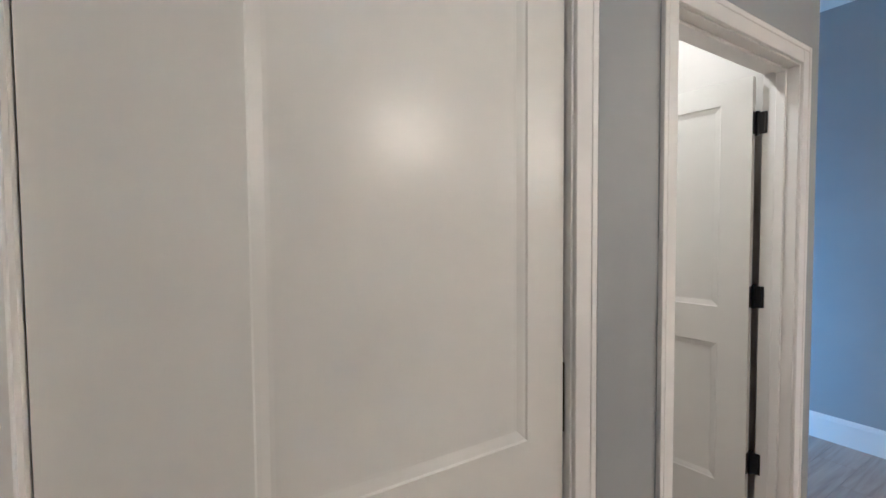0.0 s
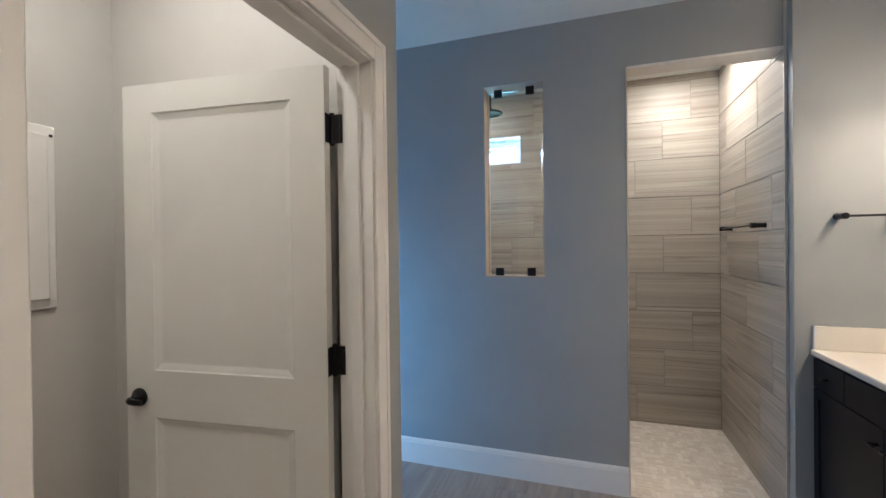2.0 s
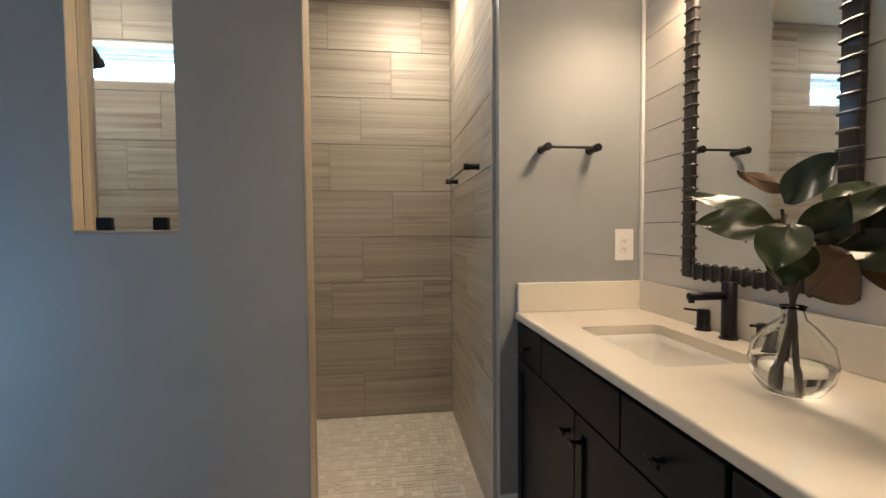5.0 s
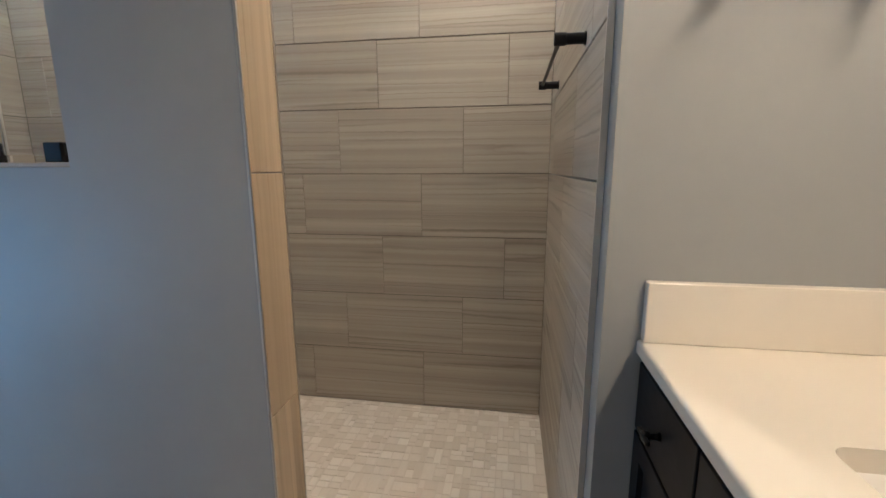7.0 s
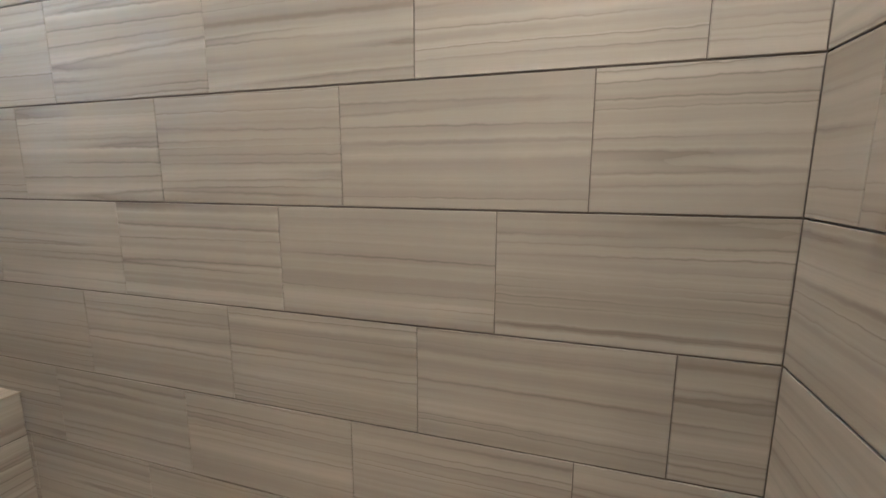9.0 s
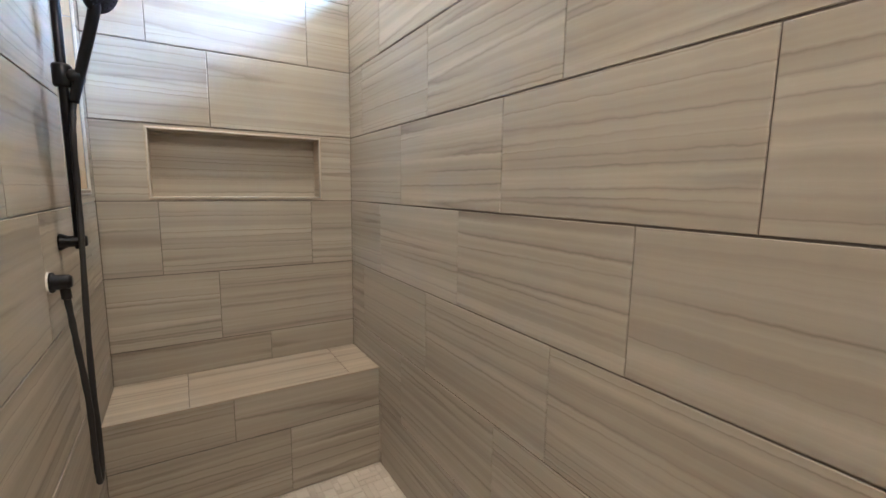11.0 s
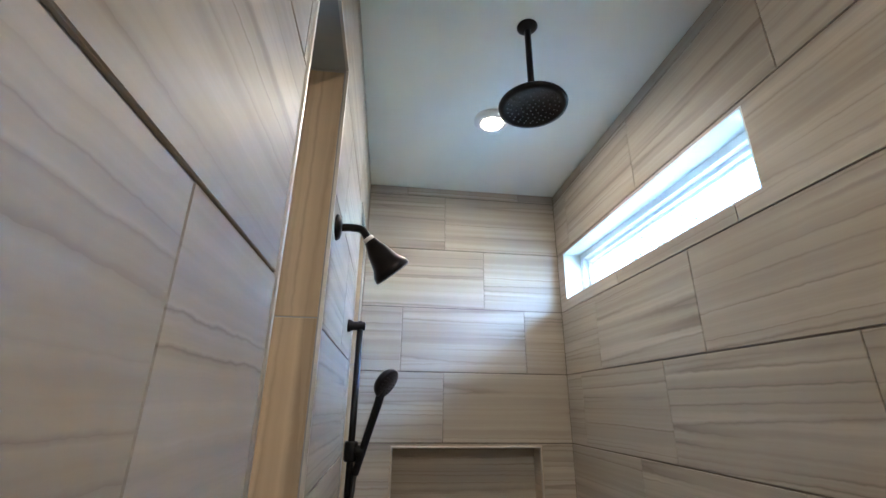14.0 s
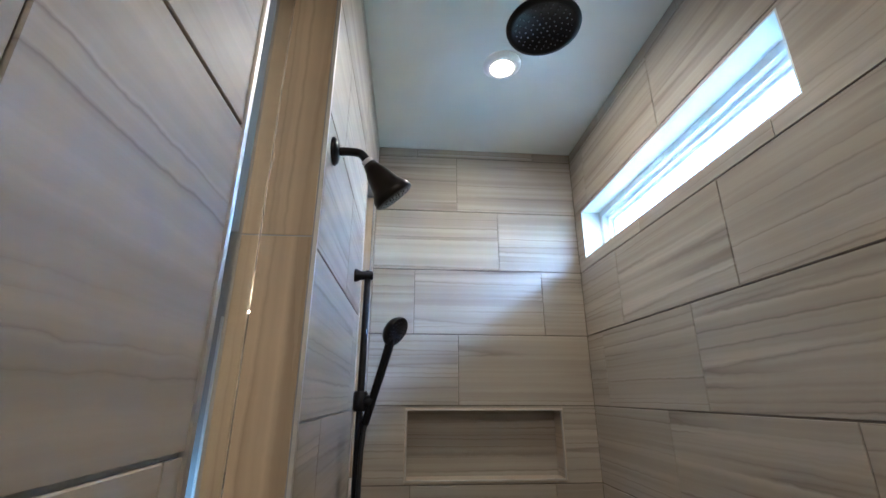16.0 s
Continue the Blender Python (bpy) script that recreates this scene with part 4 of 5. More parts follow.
def faucet(x, y):
    ob = thing("faucet", x, y, TOPZ, "matte black widespread basin faucet with two lever handles", "faucet")
    part("base_ring", lathe([(0, 0), (0.026, 0), (0.026, 0.004), (0.023, 0.006), (0, 0.006)]), BLACK, ob)
    part("body", rod((0, 0, 0.004), (0, 0, 0.172), 0.0205, 28, 0.002), BLACK, ob, "", True)
    bm = rod((0, 0.01, 0.131), (0, 0.135, 0.131), 0.0125, 20, 0.003)
    part("spout", bm, BLACK, ob, "", True)
    part("aerator", rod((0, 0.124, 0.112), (0, 0.124, 0.124), 0.009, 16), BLACK, ob)
    for s in (1, -1):
        h = part("handle", lathe([(0, 0), (0.0245, 0), (0.0245, 0.004), (0.019, 0.006), (0.019, 0.066), (0.017, 0.069), (0, 0.069)], Matrix.Translation((s * 0.115, -0.008, 0))), BLACK, ob, "black cylinder handle", True)
        part("handle_lever", rod((s * 0.115, -0.008, 0.062), (s * 0.13, 0.05, 0.070), 0.004, 12), BLACK, h)
    return ob


faucet(2.951, -1.550)

# ---- mirror with a ribbed dark frame ----
MX0, MX1, MZ0, MZ1, MF = 2.629, 3.201, 1.085, 2.150, 0.046
mirror = thing("wall_mirror", (MX0 + MX1) / 2, SHIPLAP, MZ0, "wall mirror in a dark ribbed metal frame above the basin", "mirror")
mw, mh = (MX1 - MX0) / 2, MZ1 - MZ0
part("glass", box((-mw + MF - 0.006, 0.004, MF - 0.006), (mw - MF + 0.006, 0.012, mh - MF + 0.006)), MIRROR, mirror, "silvered mirror glass")
FRAME = painted("dark_bronze_frame", (0.020, 0.017, 0.015), 0.3, 0.2, 0.3)


def ribbed(name, a, b, across):
    """A frame side from a to b with raised ribs; across: the way over its face."""
    a, b, c = Vector(a), Vector(b), Vector(across)
    d = (b - a).normalized()
    bm = bmesh.new()
    lo, hi = [min(p, q) for p, q in zip(a - c * MF / 2, b + c * MF / 2)], [max(p, q) for p, q in zip(a - c * MF / 2, b + c * MF / 2)]
    add_box(bm, (lo[0], 0.001, lo[2]), (hi[0], 0.022, hi[2]), 0.003)
    n = round((b - a).length / 0.041)
    for k in range(n):
        p = a + (b - a) * ((k + 0.5) / n)
        w = Vector((0, 0.021, 0))
        q0, q1 = p - c * (MF / 2 + 0.001) + w, p + c * (MF / 2 + 0.001) + w
        add_tube(bm, smooth_line([q0 - Vector((0, 0.012, 0)), q0, (q0 + q1) / 2 + Vector((0, 0.004, 0)), q1, q1 - Vector((0, 0.012, 0))], 3), 0.0048, 6)
    return part(name, bm, FRAME, mirror)


h = MF / 2
ribbed("frame_side", (-mw + h, 0, 0), (-mw + h, 0, mh), (1, 0, 0))
ribbed("frame_side", (mw - h, 0, 0), (mw - h, 0, mh), (1, 0, 0))
ribbed("frame_rail", (-mw + MF, 0, h), (mw - MF, 0, h), (0, 0, 1))
ribbed("frame_rail", (-mw + MF, 0, mh - h), (mw - MF, 0, mh - h), (0, 0, 1))


# ---- towel bars ----
def towel_bar(name, length, reach, label, m):
    """Two posts standing off a wall and a thin bar; x along, y out of the wall."""
    ob = thing(name, 0, 0, 0, label, "towel bar", "towel bars")
    ob.matrix_basis = m
    for x in (0, length):
        p = part("post", lathe([(0, 0), (0.0165, 0), (0.0165, 0.003), (0.0135, 0.005), (0.0135, reach - 0.03), (0.0155, reach - 0.026), (0.0155, reach - 0.002), (0.0135, reach), (0, reach)], along((x, 0, 0), (x, 1, 0)), 36), BLACK, ob)
    part("bar", rod((0.01, reach - 0.014, 0), (length - 0.01, reach - 0.014, 0), 0.0055, 16), BLACK, ob)
    return ob


towel_bar("towel_bar", 0.205, 0.082, "matte black short towel bar on grey painted wall", Matrix(((0, -1, 0, TOWEL_WALL), (-1, 0, 0, -1.158), (0, 0, 1, 1.578), (0, 0, 0, 1))))
towel_bar("towel_bar", 0.61, 0.075, "matte black long towel bar on tiled shower wall", Matrix(((1, 0, 0, 3.80), (0, 1, 0, SOUTH + 0.001), (0, 0, 1, 1.556), (0, 0, 0, 1))))

# ---- outlet ----
outlet = thing("wall_outlet", TOWEL_WALL, -1.5185, 1.125, "white double wall outlet above the backsplash", "outlet")
part("cover_plate", box((-0.006, -0.041, 0), (0, 0.041, 0.131), 0.0025, 2), PLASTIC, outlet)
part("receptacle", box((-0.0085, -0.017, 0.032), (-0.004, 0.017, 0.099), 0.002), PLASTIC, outlet)
for z in (0.045, 0.078):
    for y in (-0.006, 0.005):
        part("slot", box((-0.0092, y - 0.001, z), (-0.0083, y + 0.001, z + 0.009)), RUBBER, outlet)
    part("earth_hole", rod((-0.0083, 0, z - 0.004), (-0.0092, 0, z - 0.004), 0.0022, 10, 0.0002), RUBBER, outlet)

# ---- flower vase ----
LEAF = material("glossy_green_leaf", (0.024, 0.042, 0.012), 0.3)
n = Nodes(LEAF)
u, v, w = n.split(n.coords())
c = n.ramp(n.noise(n.coords(), 30, 3), [(0.3, (0.012, 0.022, 0.007)), (0.7, (0.032, 0.050, 0.015))])
n.put(n.b.inputs["Base Color"], c)
n.bump(n.noise(n.coords(), 60, 2), 0.2, 0.001)
LEAF_BACK = painted("brown_leaf_underside", (0.105, 0.052, 0.020), 0.6, 0.3, 0.3)
TWIG = painted("brown_twig", (0.07, 0.045, 0.03), 0.7, 0.4, 0.3)
WATER = material("clear_water", (0.97, 0.99, 0.98), 0.0, Transmission_Weight=1.0, IOR=1.33)

vase = thing("glass_vase", 2.541, -1.330, TOPZ, "round clear glass bottle vase half filled with water", "vase")
shell = [(0.0, 0.004), (0.030, 0.004), (0.060, 0.014), (0.083, 0.042), (0.090, 0.075), (0.080, 0.110), (0.050, 0.142), (0.026, 0.162), (0.021, 0.180), (0.026, 0.192)]
outer = [(0.0, 0.0), (0.034, 0.0), (0.064, 0.010), (0.087, 0.040), (0.094, 0.075), (0.084, 0.113), (0.053, 0.146), (0.029, 0.165), (0.024, 0.181), (0.029, 0.193)]
outer, shell = [(r * 0.78, z * 0.92) for r, z in outer], [(r * 0.78, z * 0.92) for r, z in shell]
ob = part("bottle", lathe(outer + shell[::-1], n=40, close=False), GLASS, vase, "clear blown glass", True)
ob.visible_shadow = False
ob = part("water", lathe([(0.0, 0.005), (0.022, 0.005), (0.0462, 0.0145), (0.064, 0.040), (0.0688, 0.062), (0.0, 0.062)], n=40), WATER, vase, "clear water", True)
ob.visible_shadow = False

branch = thing("magnolia_branch", 2.541, -1.330, TOPZ + 0.008, "magnolia cutting with glossy green brown-backed leaves, in the vase", "plant")
rnd = random.Random(21)
stems = [[(-0.035, 0.02, 0.0), (-0.01, 0.004, 0.09), (0.002, 0.0, 0.18), (0.02, 0.01, 0.25), (0.05, 0.03, 0.33)],
         [(0.04, -0.02, 0.0), (0.012, -0.004, 0.10), (-0.003, 0.002, 0.185), (-0.03, -0.02, 0.26), (-0.07, -0.04, 0.32)],
         [(0.0, 0.045, 0.0), (0.004, 0.01, 0.10), (0.0, 0.0, 0.18), (-0.005, 0.02, 0.27), (0.0, 0.03, 0.36)]]
for s in stems:
    part("stem", tube(smooth_line(s, 5), lambda q: 0.0062 - 0.003 * q, 8), TWIG, branch)


def leaf(at, way, normal, length, width, droop):
    """A broad oval leaf with a folded midrib; green on the side of the normal, brown beneath."""
    ax = Vector(way).normalized()
    up = Vector(normal)
    up = (up - ax * up.dot(ax)).normalized()
    side = ax.cross(up)
    nu, nv = 12, 6
    rows = []
    for i in range(nu + 1):
        t = i / nu
        half = width * 0.5 * (math.sin(math.pi * t ** 0.9) ** 0.7 if 0 < t < 0.99 else 0.03)
        mid = Vector(at) + ax * length * t - up * droop * length * t * t
        rows.append([mid + side * half * (2 * j / nv - 1) + up * (half * 0.28 * abs(2 * j / nv - 1) ** 1.3 + 0.004 * math.sin(8 * t + j)) for j in range(nv + 1)])
    ob = None
    for name, mat, lift in (("leaf", LEAF, 0.0), ("underside", LEAF_BACK, -0.0009)):
        bm = bmesh.new()
        v = [[bm.verts.new(p + up * lift) for p in r] for r in rows]
        for i in range(nu):
            for j in range(nv):
                bm.faces.new((v[i][j], v[i][j + 1], v[i + 1][j + 1], v[i + 1][j]))
        made = part(name, bm, mat, ob or branch, "", True)
        ob = ob or made
    part("midrib", tube([r[nv // 2] - up * 0.0012 for r in rows[:-1]], lambda q: 0.0022 - 0.0015 * q, 6), TWIG, ob)
    return ob


ACROSS, NEARER, UPWARD = Vector((-0.72, -0.69, 0)), Vector((-0.69, 0.72, 0)), Vector((0, 0, 1))


def turned(a, b, c):
    return ACROSS * (a * 0.94) + UPWARD * b + NEARER * c


# base (across, up, nearer), tip, the way its green side faces, width, droop
LEAVES = [((-0.06, 0.34, 0.03), (-0.20, 0.40, 0.06), (0.1, 0.8, 0.5), 0.06, 0.1), ((-0.05, 0.32, 0.05), (-0.16, 0.345, 0.12), (0.1, 0.45, 0.9), 0.075, 0.25),
          ((-0.03, 0.40, -0.02), (-0.12, 0.435, -0.03), (0.0, -0.6, -0.7), 0.04, 0.1), ((-0.04, 0.37, 0.02), (0.03, 0.45, 0.05), (-0.3, 0.5, 0.8), 0.085, 0.05),
          ((-0.01, 0.31, 0.05), (0.11, 0.39, 0.08), (-0.1, 0.7, 0.7), 0.065, 0.1), ((0.06, 0.36, 0.0), (0.20, 0.365, 0.02), (0.0, 0.7, 0.6), 0.075, 0.25),
          ((0.08, 0.30, 0.05), (0.10, 0.39, 0.06), (0.4, 0.2, 0.9), 0.05, 0.0), ((0.07, 0.27, 0.04), (0.21, 0.235, 0.06), (0.1, 0.8, 0.35), 0.075, 0.2),
          ((-0.03, 0.33, 0.07), (-0.055, 0.265, 0.15), (-0.1, 0.5, 0.85), 0.085, 0.2), ((0.0, 0.195, 0.02), (0.035, 0.27, 0.12), (0.0, -0.45, -0.9), 0.115, -0.1),
          ((0.02, 0.33, -0.03), (0.05, 0.26, -0.07), (0.3, 0.3, 0.9), 0.07, 0.0), ((-0.04, 0.34, -0.03), (-0.12, 0.33, -0.12), (0.0, 0.9, 0.3), 0.07, 0.3),
          ((0.03, 0.36, -0.04), (0.10, 0.43, -0.13), (0.0, 0.7, 0.5), 0.07, 0.2), ((0.0, 0.30, 0.04), (0.035, 0.36, 0.12), (0.2, 0.4, 0.9), 0.07, 0.2),
          ((0.06, 0.28, 0.03), (0.21, 0.20, 0.02), (0.0, -0.5, -0.8), 0.07, -0.15), ((-0.02, 0.30, 0.06), (-0.04, 0.225, 0.11), (0.0, 0.5, 0.8), 0.08, 0.1), ((0.04, 0.29, 0.05), (0.14, 0.275, 0.12), (0.0, 0.5, 0.8), 0.085, 0.15)]
for at, tip, face, w, d in LEAVES:
    leaf(turned(*at) + ACROSS * 0.022, turned(*tip) - turned(*at), turned(*face), (Vector(tip) - Vector(at)).length * 1.05, w, d)

# ---- tall ceramic vase ----
CLAY = painted("taupe_ceramic", (0.24, 0.205, 0.165), 0.75, 0.5, 0.12)
urn = thing("ceramic_vase", 2.233, -1.415, TOPZ, "tall taupe matte ceramic vase with narrow neck", "vase")
part("vessel", lathe([(0.0, 0.0), (0.098, 0.0), (0.104, 0.006), (0.128, 0.08), (0.152, 0.17), (0.168, 0.27), (0.170, 0.33), (0.160, 0.385), (0.140, 0.405), (0.075, 0.425), (0.058, 0.445), (0.055, 0.49), (0.064, 0.52), (0.058, 0.522), (0.048, 0.49), (0.0, 0.47)], n=48), CLAY, urn, "", True)

# ---- shower fittings ----
BX0, BY0 = 3.733, 1.193
rail = thing("slide_rail", INNER, BY0, 0, "matte black shower slide rail with hand shower, on tiled wall", "shower rail")
rx = BX0 - INNER
part("rail_bar", rod((rx, 0, 1.115), (rx, 0, 1.945), 0.0105, 20), BLACK, rail, "", True)
for z in (1.135, 1.930):
    part("wall_mount", lathe([(0, 0), (0.021, 0), (0.021, 0.006), (0.015, 0.018), (0.0145, rx + 0.014), (0.012, rx + 0.017), (0, rx + 0.017)], along((0, 0, z), (1, 0, z)), 24), BLACK, rail, "", True)
slider = part("slider", lathe([(0, -0.028), (0.018, -0.028), (0.021, -0.022), (0.021, 0.022), (0.018, 0.028), (0, 0.028)], along((rx, 0, SLIDE), (rx, 0, SLIDE + 1)), 20), BLACK, rail, "", True)
part("slider_knob", lathe([(0, 0), (0.016, 0), (0.018, 0.006), (0.016, 0.03), (0, 0.032)], along((rx + 0.012, -0.002, SLIDE), (rx + 1, -0.25, SLIDE)), 20), BLACK, slider, "", True)
HB = Vector((rx + 0.03, -0.008, SLIDE - 0.015))
HH = Vector((HEAD_X - INNER, HEAD_Y - BY0, HEAD_Z))
d = (HH - HB).normalized()
face = Vector((0.72, -0.45, -0.52)).normalized()
handset = part("hand_shower", tube(smooth_line([HB - d * 0.05, HB, HB + d * 0.07, HH - d * 0.055, HH - d * 0.02 - face * 0.006]), lambda s: 0.0115 + 0.003 * s * s), BLACK, rail, "black hand shower", True)
part("spray_head", lathe([(0, -0.02), (0.022, -0.018), (0.040, -0.008), (0.047, 0.004), (0.047, 0.011), (0.044, 0.014), (0, 0.0145)], along(HH, HH + face), 32), BLACK, handset, "", True)
m = along(HH + face * 0.0145, HH + face)
bm = bmesh.new()
for ring, count in ((0.010, 6), (0.021, 12), (0.033, 18)):
    for k in range(count):
        a = 2 * math.pi * k / count
        add_lathe(bm, [(0.0022, 0), (0.0015, 0.002), (0, 0.0022)], m @ Matrix.Translation((ring * math.cos(a), ring * math.sin(a), 0)), 6, False)
part("nozzles", bm, RUBBER, handset)
el = thing("wall_elbow", INNER, ELBOW_Y, ELBOW_Z, "black shower hose outlet elbow with white gasket", "shower fitting")
part("gasket", lathe([(0, 0), (0.026, 0), (0.026, 0.004), (0, 0.004)], along((0, 0, 0), (1, 0, 0)), 24), PLASTIC, el, "white gasket")
part("elbow_body", lathe([(0, 0.004), (0.024, 0.004), (0.024, 0.010), (0.018, 0.014), (0.017, 0.038), (0.012, 0.044), (0, 0.044)], along((0, 0, 0), (1, 0, 0)), 24), BLACK, el, "", True)
part("elbow_outlet", rod((0.028, 0, 0), (0.030, 0.004, -0.042), 0.0105, 16), BLACK, el, "", True)
hose = thing("shower_hose", INNER, BY0, 0, "black flexible shower hose hanging in a loop", "hose")
ey, tip = ELBOW_Y - BY0, HB - d * 0.05
line = smooth_line([(0.030, ey + 0.004, ELBOW_Z - 0.04), (0.036, ey + 0.015, ELBOW_Z - 0.15), (0.045, ey + 0.03, ELBOW_Z - 0.32), (0.046, ey + 0.035, HOSE_Z + 0.07), (0.048, ey + 0.05, HOSE_Z), (0.052, ey + 0.068, HOSE_Z + 0.07),
                    (0.050, ey + 0.07, 0.85), (0.050, -0.02, 1.2), (rx + 0.012, -0.022, 1.40), tuple(tip)], 14)
bm = bmesh.new()
add_tube(bm, line, lambda s: 0.0068 + 0.0005 * math.sin(s * 900), 10)
part("hose_tube", bm, RUBBER, hose, "", True)

arm = thing("wall_shower", INNER, ARM_Y, ARM_Z, "dark bronze shower head on a bent wall arm", "shower head")
part("flange", lathe([(0, 0), (0.031, 0), (0.032, 0.003), (0.026, 0.010), (0.014, 0.014), (0, 0.014)], along((0, 0, 0), (1, 0, 0)), 28), BRONZE, arm, "", True)
hc = Vector((SH_X - INNER, SH_Y - ARM_Y, SH_Z - ARM_Z))
hd = Vector((0.62, 0.18, -0.76)).normalized()
part("bent_arm", tube(smooth_line([(0.008, 0, 0), (0.035, 0.002, 0.002), (0.06, hc.y * 0.4, -0.004), tuple(hc - hd * 0.062)]), 0.0095), BRONZE, arm, "", True)
part("collar", rod(hc - hd * 0.066, hc - hd * 0.056, 0.013, 20), PLASTIC, arm, "white washer")
part("bell", lathe([(0, -0.056), (0.014, -0.056), (0.019, -0.04), (0.024, -0.03), (0.034, 0.006), (0.044, 0.022), (0.0455, 0.034), (0.042, 0.037), (0, 0.034)], along(hc, hc + hd), 32), BRONZE, arm, "", True)
m = along(hc + hd * 0.034, hc + hd)
bm = bmesh.new()
for ring, count in ((0.012, 8), (0.024, 14), (0.035, 20)):
    for k in range(count):
        a = 2 * math.pi * k / count
        add_lathe(bm, [(0.0022, 0), (0.0015, 0.003), (0, 0.0032)], m @ Matrix.Translation((ring * math.cos(a), ring * math.sin(a), 0)), 6, False)
part("nozzles", bm, RUBBER, arm)

NOZZLE = material("grey_rubber", (0.12, 0.12, 0.12), 0.5)
rain = thing("rain_shower", 4.203, 0.720, CEIL, "matte black round rain shower head on ceiling arm", "shower head")
part("flange", lathe([(0, 0), (0.031, 0), (0.032, -0.003), (0.024, -0.012), (0.012, -0.018), (0, -0.018)]), BLACK, rain, "", True)
part("drop_arm", rod((0, 0, -0.27), (0, 0, -0.008), 0.0098, 20), BLACK, rain, "", True)
part("ball_joint", lathe([(0, -0.245), (0.015, -0.25), (0.02, -0.262), (0.018, -0.275), (0.03, -0.282), (0, -0.285)]), BLACK, rain, "", True)
part("disc", lathe([(0, -0.278), (0.03, -0.280), (0.075, -0.286), (0.096, -0.292), (0.099, -0.298), (0.097, -0.304), (0.082, -0.306), (0.079, -0.302), (0, -0.301)], n=48), BLACK, rain, "", True)
bm = bmesh.new()
for ring, count in ((0.0, 1), (0.016, 6), (0.032, 12), (0.048, 16), (0.063, 20), (0.073, 24)):
    for k in range(count):
        a = 2 * math.pi * k / count + ring * 40
        add_lathe(bm, [(0.0024, -0.301), (0.0018, -0.304), (0, -0.3043)], Matrix.Translation((ring * math.cos(a), ring * math.sin(a), 0)), 6, False)
part("nozzles", bm, NOZZLE, rain, "grey rubber nozzles")

valve = thing("shower_valve", INNER, VALVE_Y, VALVE_Z, "matte black round shower valve with cylinder handle", "shower valve")
part("plate", lathe([(0, 0), (0.078, 0), (0.08, 0.002), (0.078, 0.006), (0.03, 0.008), (0, 0.008)], along((0, 0, 0), (1, 0, 0)), 40), BLACK, valve, "", True)
part("handle", lathe([(0, 0.006), (0.022, 0.006), (0.024, 0.012), (0.024, 0.024), (0.022, 0.027), (0, 0.027)], along((0, 0, 0), (1, 0, 0)), 28), BLACK, valve, "", True)

# ---- outside ----
GRASS = painted("lawn_grass", (0.050, 0.095, 0.030), 0.9, 0.3, 0.3)
bm = bmesh.new()
bmesh.ops.create_grid(bm, x_segments=2, y_segments=2, size=400, matrix=Matrix.Translation((0, 0, -0.35)))
structure(link("ground", bm, GRASS), "green lawn outside")
FOLIAGE = material("tree_foliage", (0.06, 0.10, 0.03), 0.7)
n = Nodes(FOLIAGE)
n.put(n.b.inputs["Base Color"], n.ramp(n.island(), [(0.0, (0.035, 0.065, 0.018)), (0.5, (0.065, 0.11, 0.03)), (1.0, (0.10, 0.15, 0.045))]))
BARK = painted("bark", (0.10, 0.075, 0.055), 0.9, 0.5, 0.3)


def tree(x, y, height, spread, seed):
    r = random.Random(seed)
    ob = thing("tree", x, y, -0.35, "leafy green broadleaf tree outside, seen through the window or added to screen sky", "tree", "trees outside")
    bm = tube(smooth_line([(0, 0, 0), (0.1, 0.05, height * 0.3), (0.0, 0.1, height * 0.62)], 6), lambda s: 0.16 - 0.10 * s, 10)
    tips = []
    for k in range(9):
        a, z = r.uniform(0, 6.283), height * r.uniform(0.34, 0.6)
        tip = Vector((math.cos(a) * spread * r.uniform(0.5, 0.85), math.sin(a) * spread * r.uniform(0.5, 0.85), z + height * r.uniform(0.12, 0.36)))
        add_tube(bm, smooth_line([(0.03, 0.05, z), tip * 0.5 + Vector((0, 0, z * 0.5 - 0.1)), tip], 4), lambda s: 0.05 - 0.04 * s, 6)
        tips.append(tip)
    part("trunk", bm, BARK, ob)
    verts, faces = [], []
    for tip in tips + [Vector((0, 0, height * 0.8))]:
        for k in range(330):
            c = tip + Vector((r.gauss(0, 0.33 * spread), r.gauss(0, 0.33 * spread), r.gauss(0, 0.13 * height)))
            s = r.uniform(0.05, 0.13)
            e = Euler((r.uniform(0, 6), r.uniform(0, 6), r.uniform(0, 6))).to_matrix()
            faces.append(tuple(range(len(verts), len(verts) + 4)))
            verts += [c + e @ Vector(q) * s for q in ((-1, 0, 0), (0, -0.55, 0.1), (1, 0, 0), (0, 0.55, 0.1))]
    me = bpy.data.meshes.new("crown")
    me.from_pydata(verts, [], faces)
    me.materials.append(FOLIAGE)
    crown = new("crown", me)
    crown.parent = ob
    return ob


tree(15.5, 9.2, 7.0, 1.6, 1)
tree(17.0, 2.2, 7.2, 1.7, 2)
tree(20.0, 5.6, 7.4, 1.9, 3)
tree(14.6, 13.6, 8.2, 2.3, 9)
# unseen trees added to block low sky from the bench wall
tree(16.5, -2.6, 7.4, 2.1, 4)
tree(17.5, -6.4, 7.8, 2.2, 5)
tree(15.6, -9.6, 7.0, 2.1, 6)
tree(13.8, -12.8, 6.4, 2.1, 7)
tree(11.4, -14.8, 5.2, 2.0, 8)

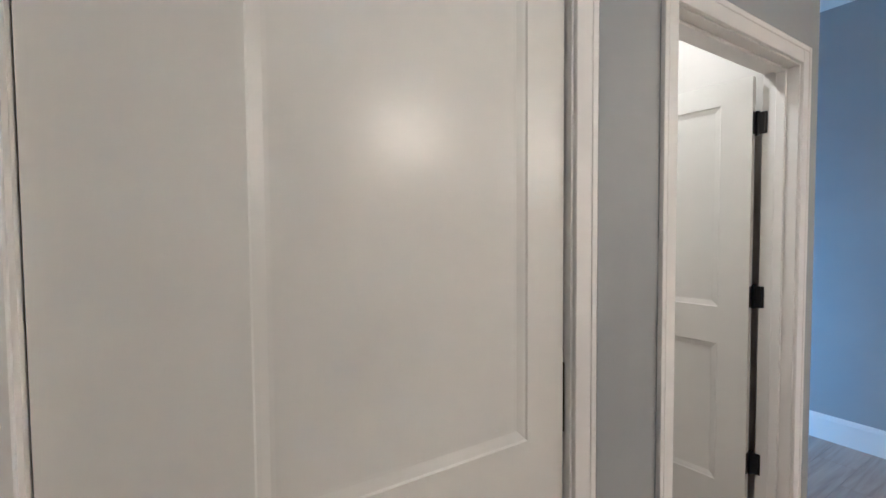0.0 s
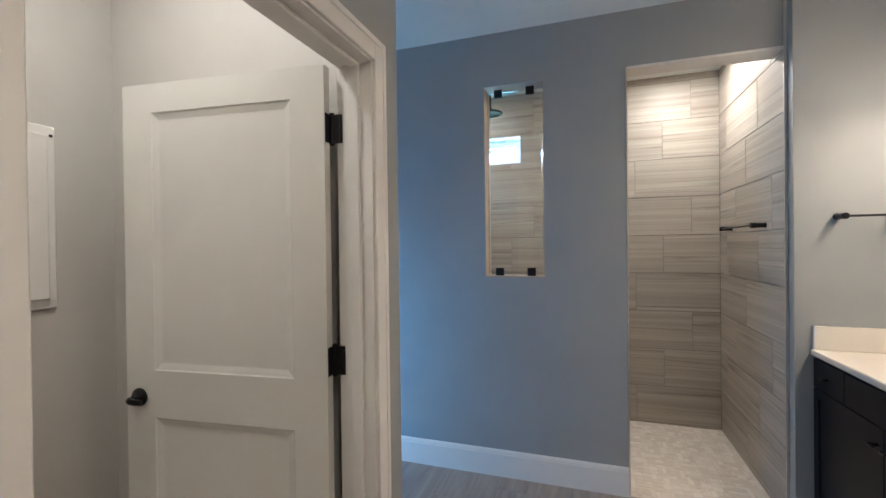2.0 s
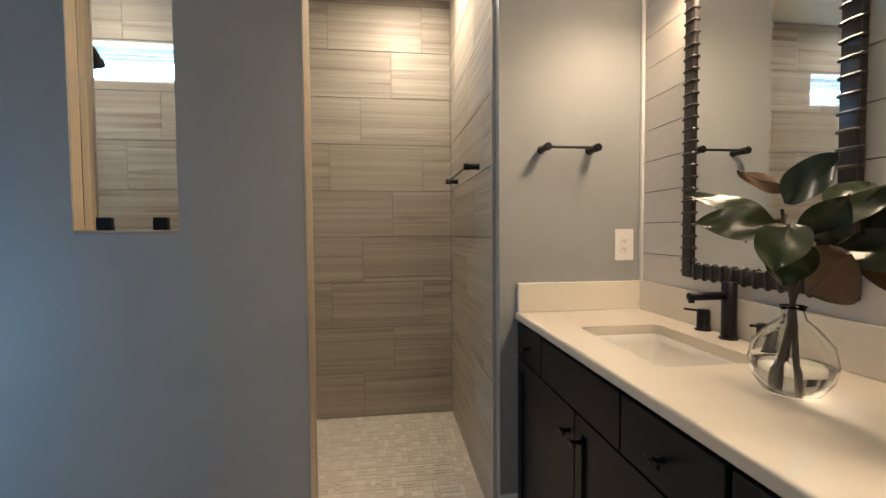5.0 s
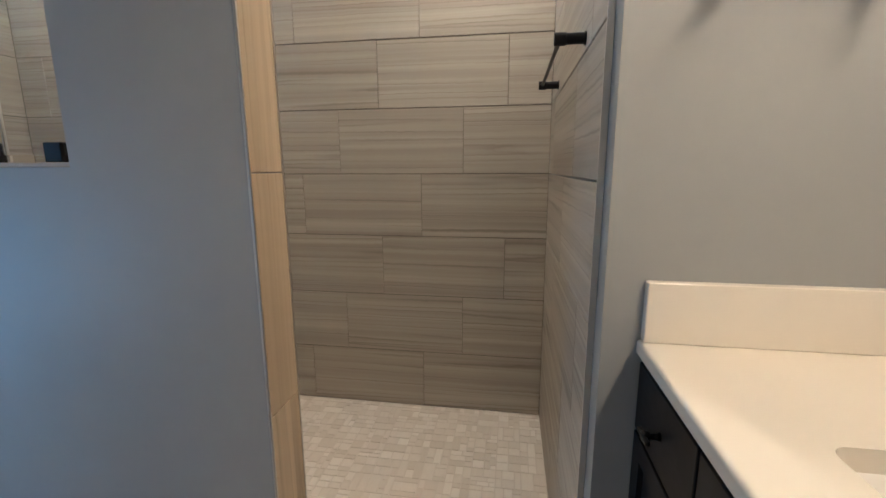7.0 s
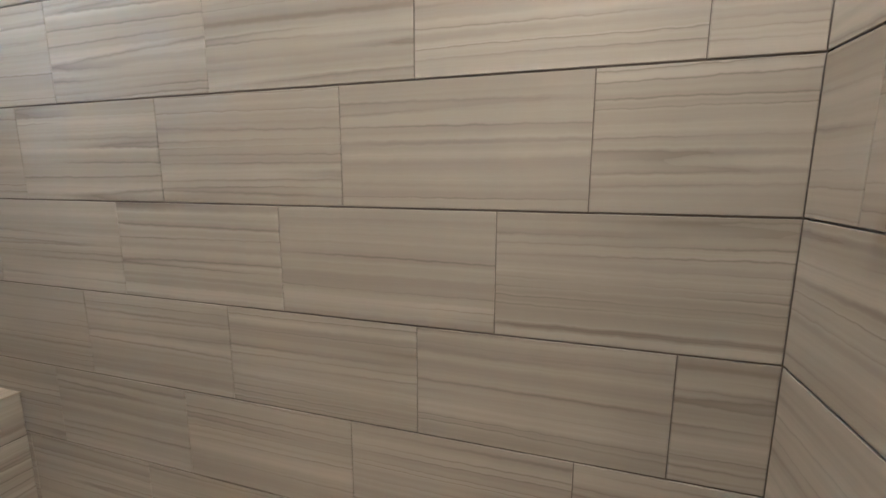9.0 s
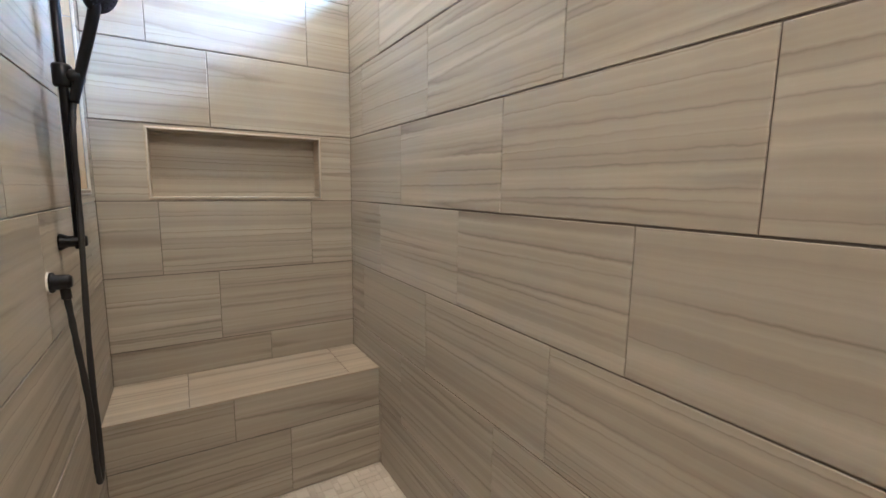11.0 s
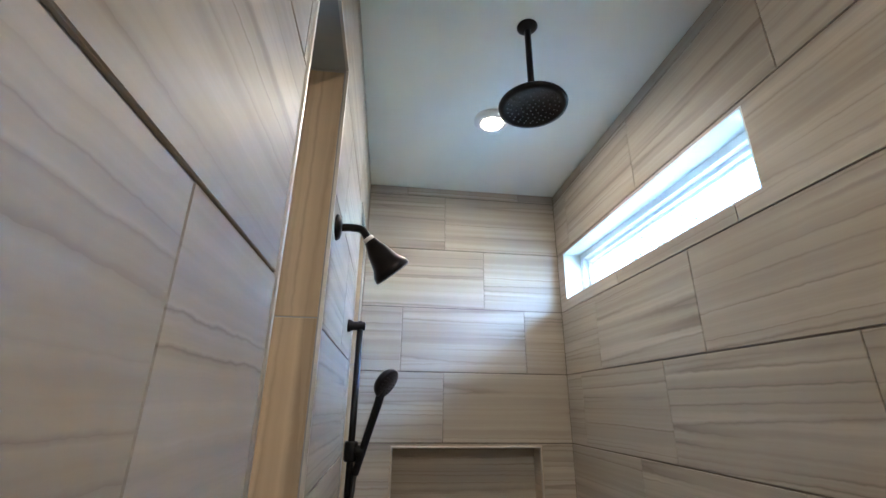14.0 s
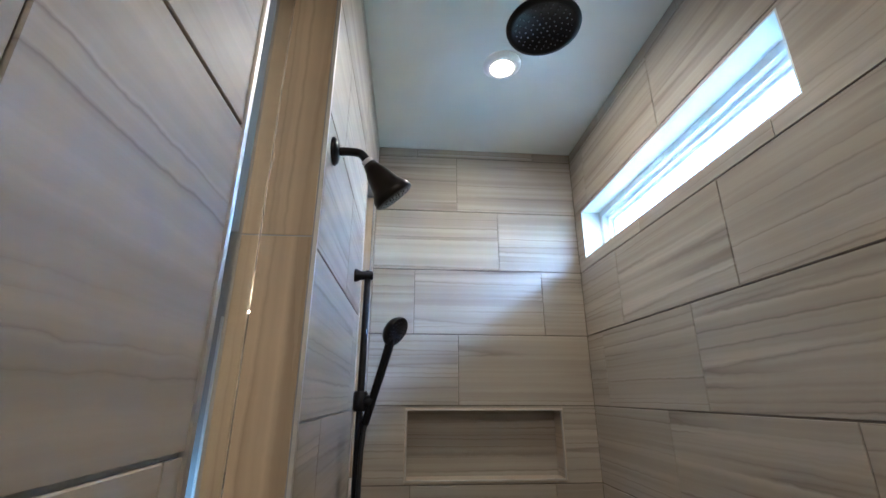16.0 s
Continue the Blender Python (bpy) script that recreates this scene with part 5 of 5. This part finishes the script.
# unseen window of the passage, added for the blue daylight on the wet wall
pw = thing("window_4", CORNER_X - 0.06, (WW[0] + WW[1]) / 2, WW[2], "unseen white vinyl window added to light the passage", "window")
structure(pw)
bm = bmesh.new()
hw, hh = (WW[1] - WW[0]) / 2, WW[3] - WW[2]
add_box(bm, (-0.03, -hw, 0), (0.03, hw, 0.05))
add_box(bm, (-0.03, -hw, hh - 0.05), (0.03, hw, hh))
add_box(bm, (-0.03, -hw, 0.05), (0.03, -hw + 0.05, hh - 0.05))
add_box(bm, (-0.03, hw - 0.05, 0.05), (0.03, hw, hh - 0.05))
part("window_frame", bm, VINYL, pw)
pane = part("pane", box((-0.003, -hw + 0.05, 0.05), (0.003, hw - 0.05, hh - 0.05)), GLASS, pw)
pane.visible_shadow = False

# blind added in the passage window to hold the sky's light back
SHEER = bpy.data.materials.new("added_blind_cloth")
SHEER.use_nodes = True
sn = SHEER.node_tree
tr = sn.nodes.new("ShaderNodeBsdfTranslucent")
tr.inputs[0].default_value = (0.34, 0.425, 0.53, 1)
df = sn.nodes["Principled BSDF"]
df.inputs["Base Color"].default_value = (0.5, 0.5, 0.5, 1)
mx = sn.nodes.new("ShaderNodeMixShader")
mx.inputs[0].default_value = BLIND
sn.links.new(df.outputs[0], mx.inputs[1])
sn.links.new(tr.outputs[0], mx.inputs[2])
sn.links.new(mx.outputs[0], sn.nodes["Material Output"].inputs[0])
blind = thing("added_blind", CORNER_X - 0.022, (WW[0] + WW[1]) / 2, WW[2] + 0.02, "unseen pale blind added to hold sky light back from the passage", "blind")
part("cloth", box((-0.0006, -hw + 0.003, 0), (0.0006, hw - 0.003, hh - 0.04)), SHEER, blind)
part("roller", rod((0, -hw + 0.003, hh - 0.04), (0, hw - 0.003, hh - 0.04), 0.016), VINYL, blind)

# area lamp added in the unseen window; it gives the passage its blue light
sky_data = bpy.data.lights.new("passage_daylight", "AREA")
sky_data.shape, sky_data.size, sky_data.size_y, sky_data.energy, sky_data.color = "RECTANGLE", 2 * hw - 0.02, hh - 0.08, DAYLIGHT, (0.42, 0.735, 1.0)
new("passage_daylight", sky_data).matrix_world = look((CORNER_X - 0.017, (WW[0] + WW[1]) / 2, (WW[2] + WW[3]) / 2), (CORNER_X + 1, (WW[0] + WW[1]) / 2, (WW[2] + WW[3]) / 2))

# roof overhang above the high window
structure(link("eave", box((EAST_OUT, -9.0, 2.735), (5.345, 9.0, 2.86)), VINYL), "white boarded roof overhang outside")
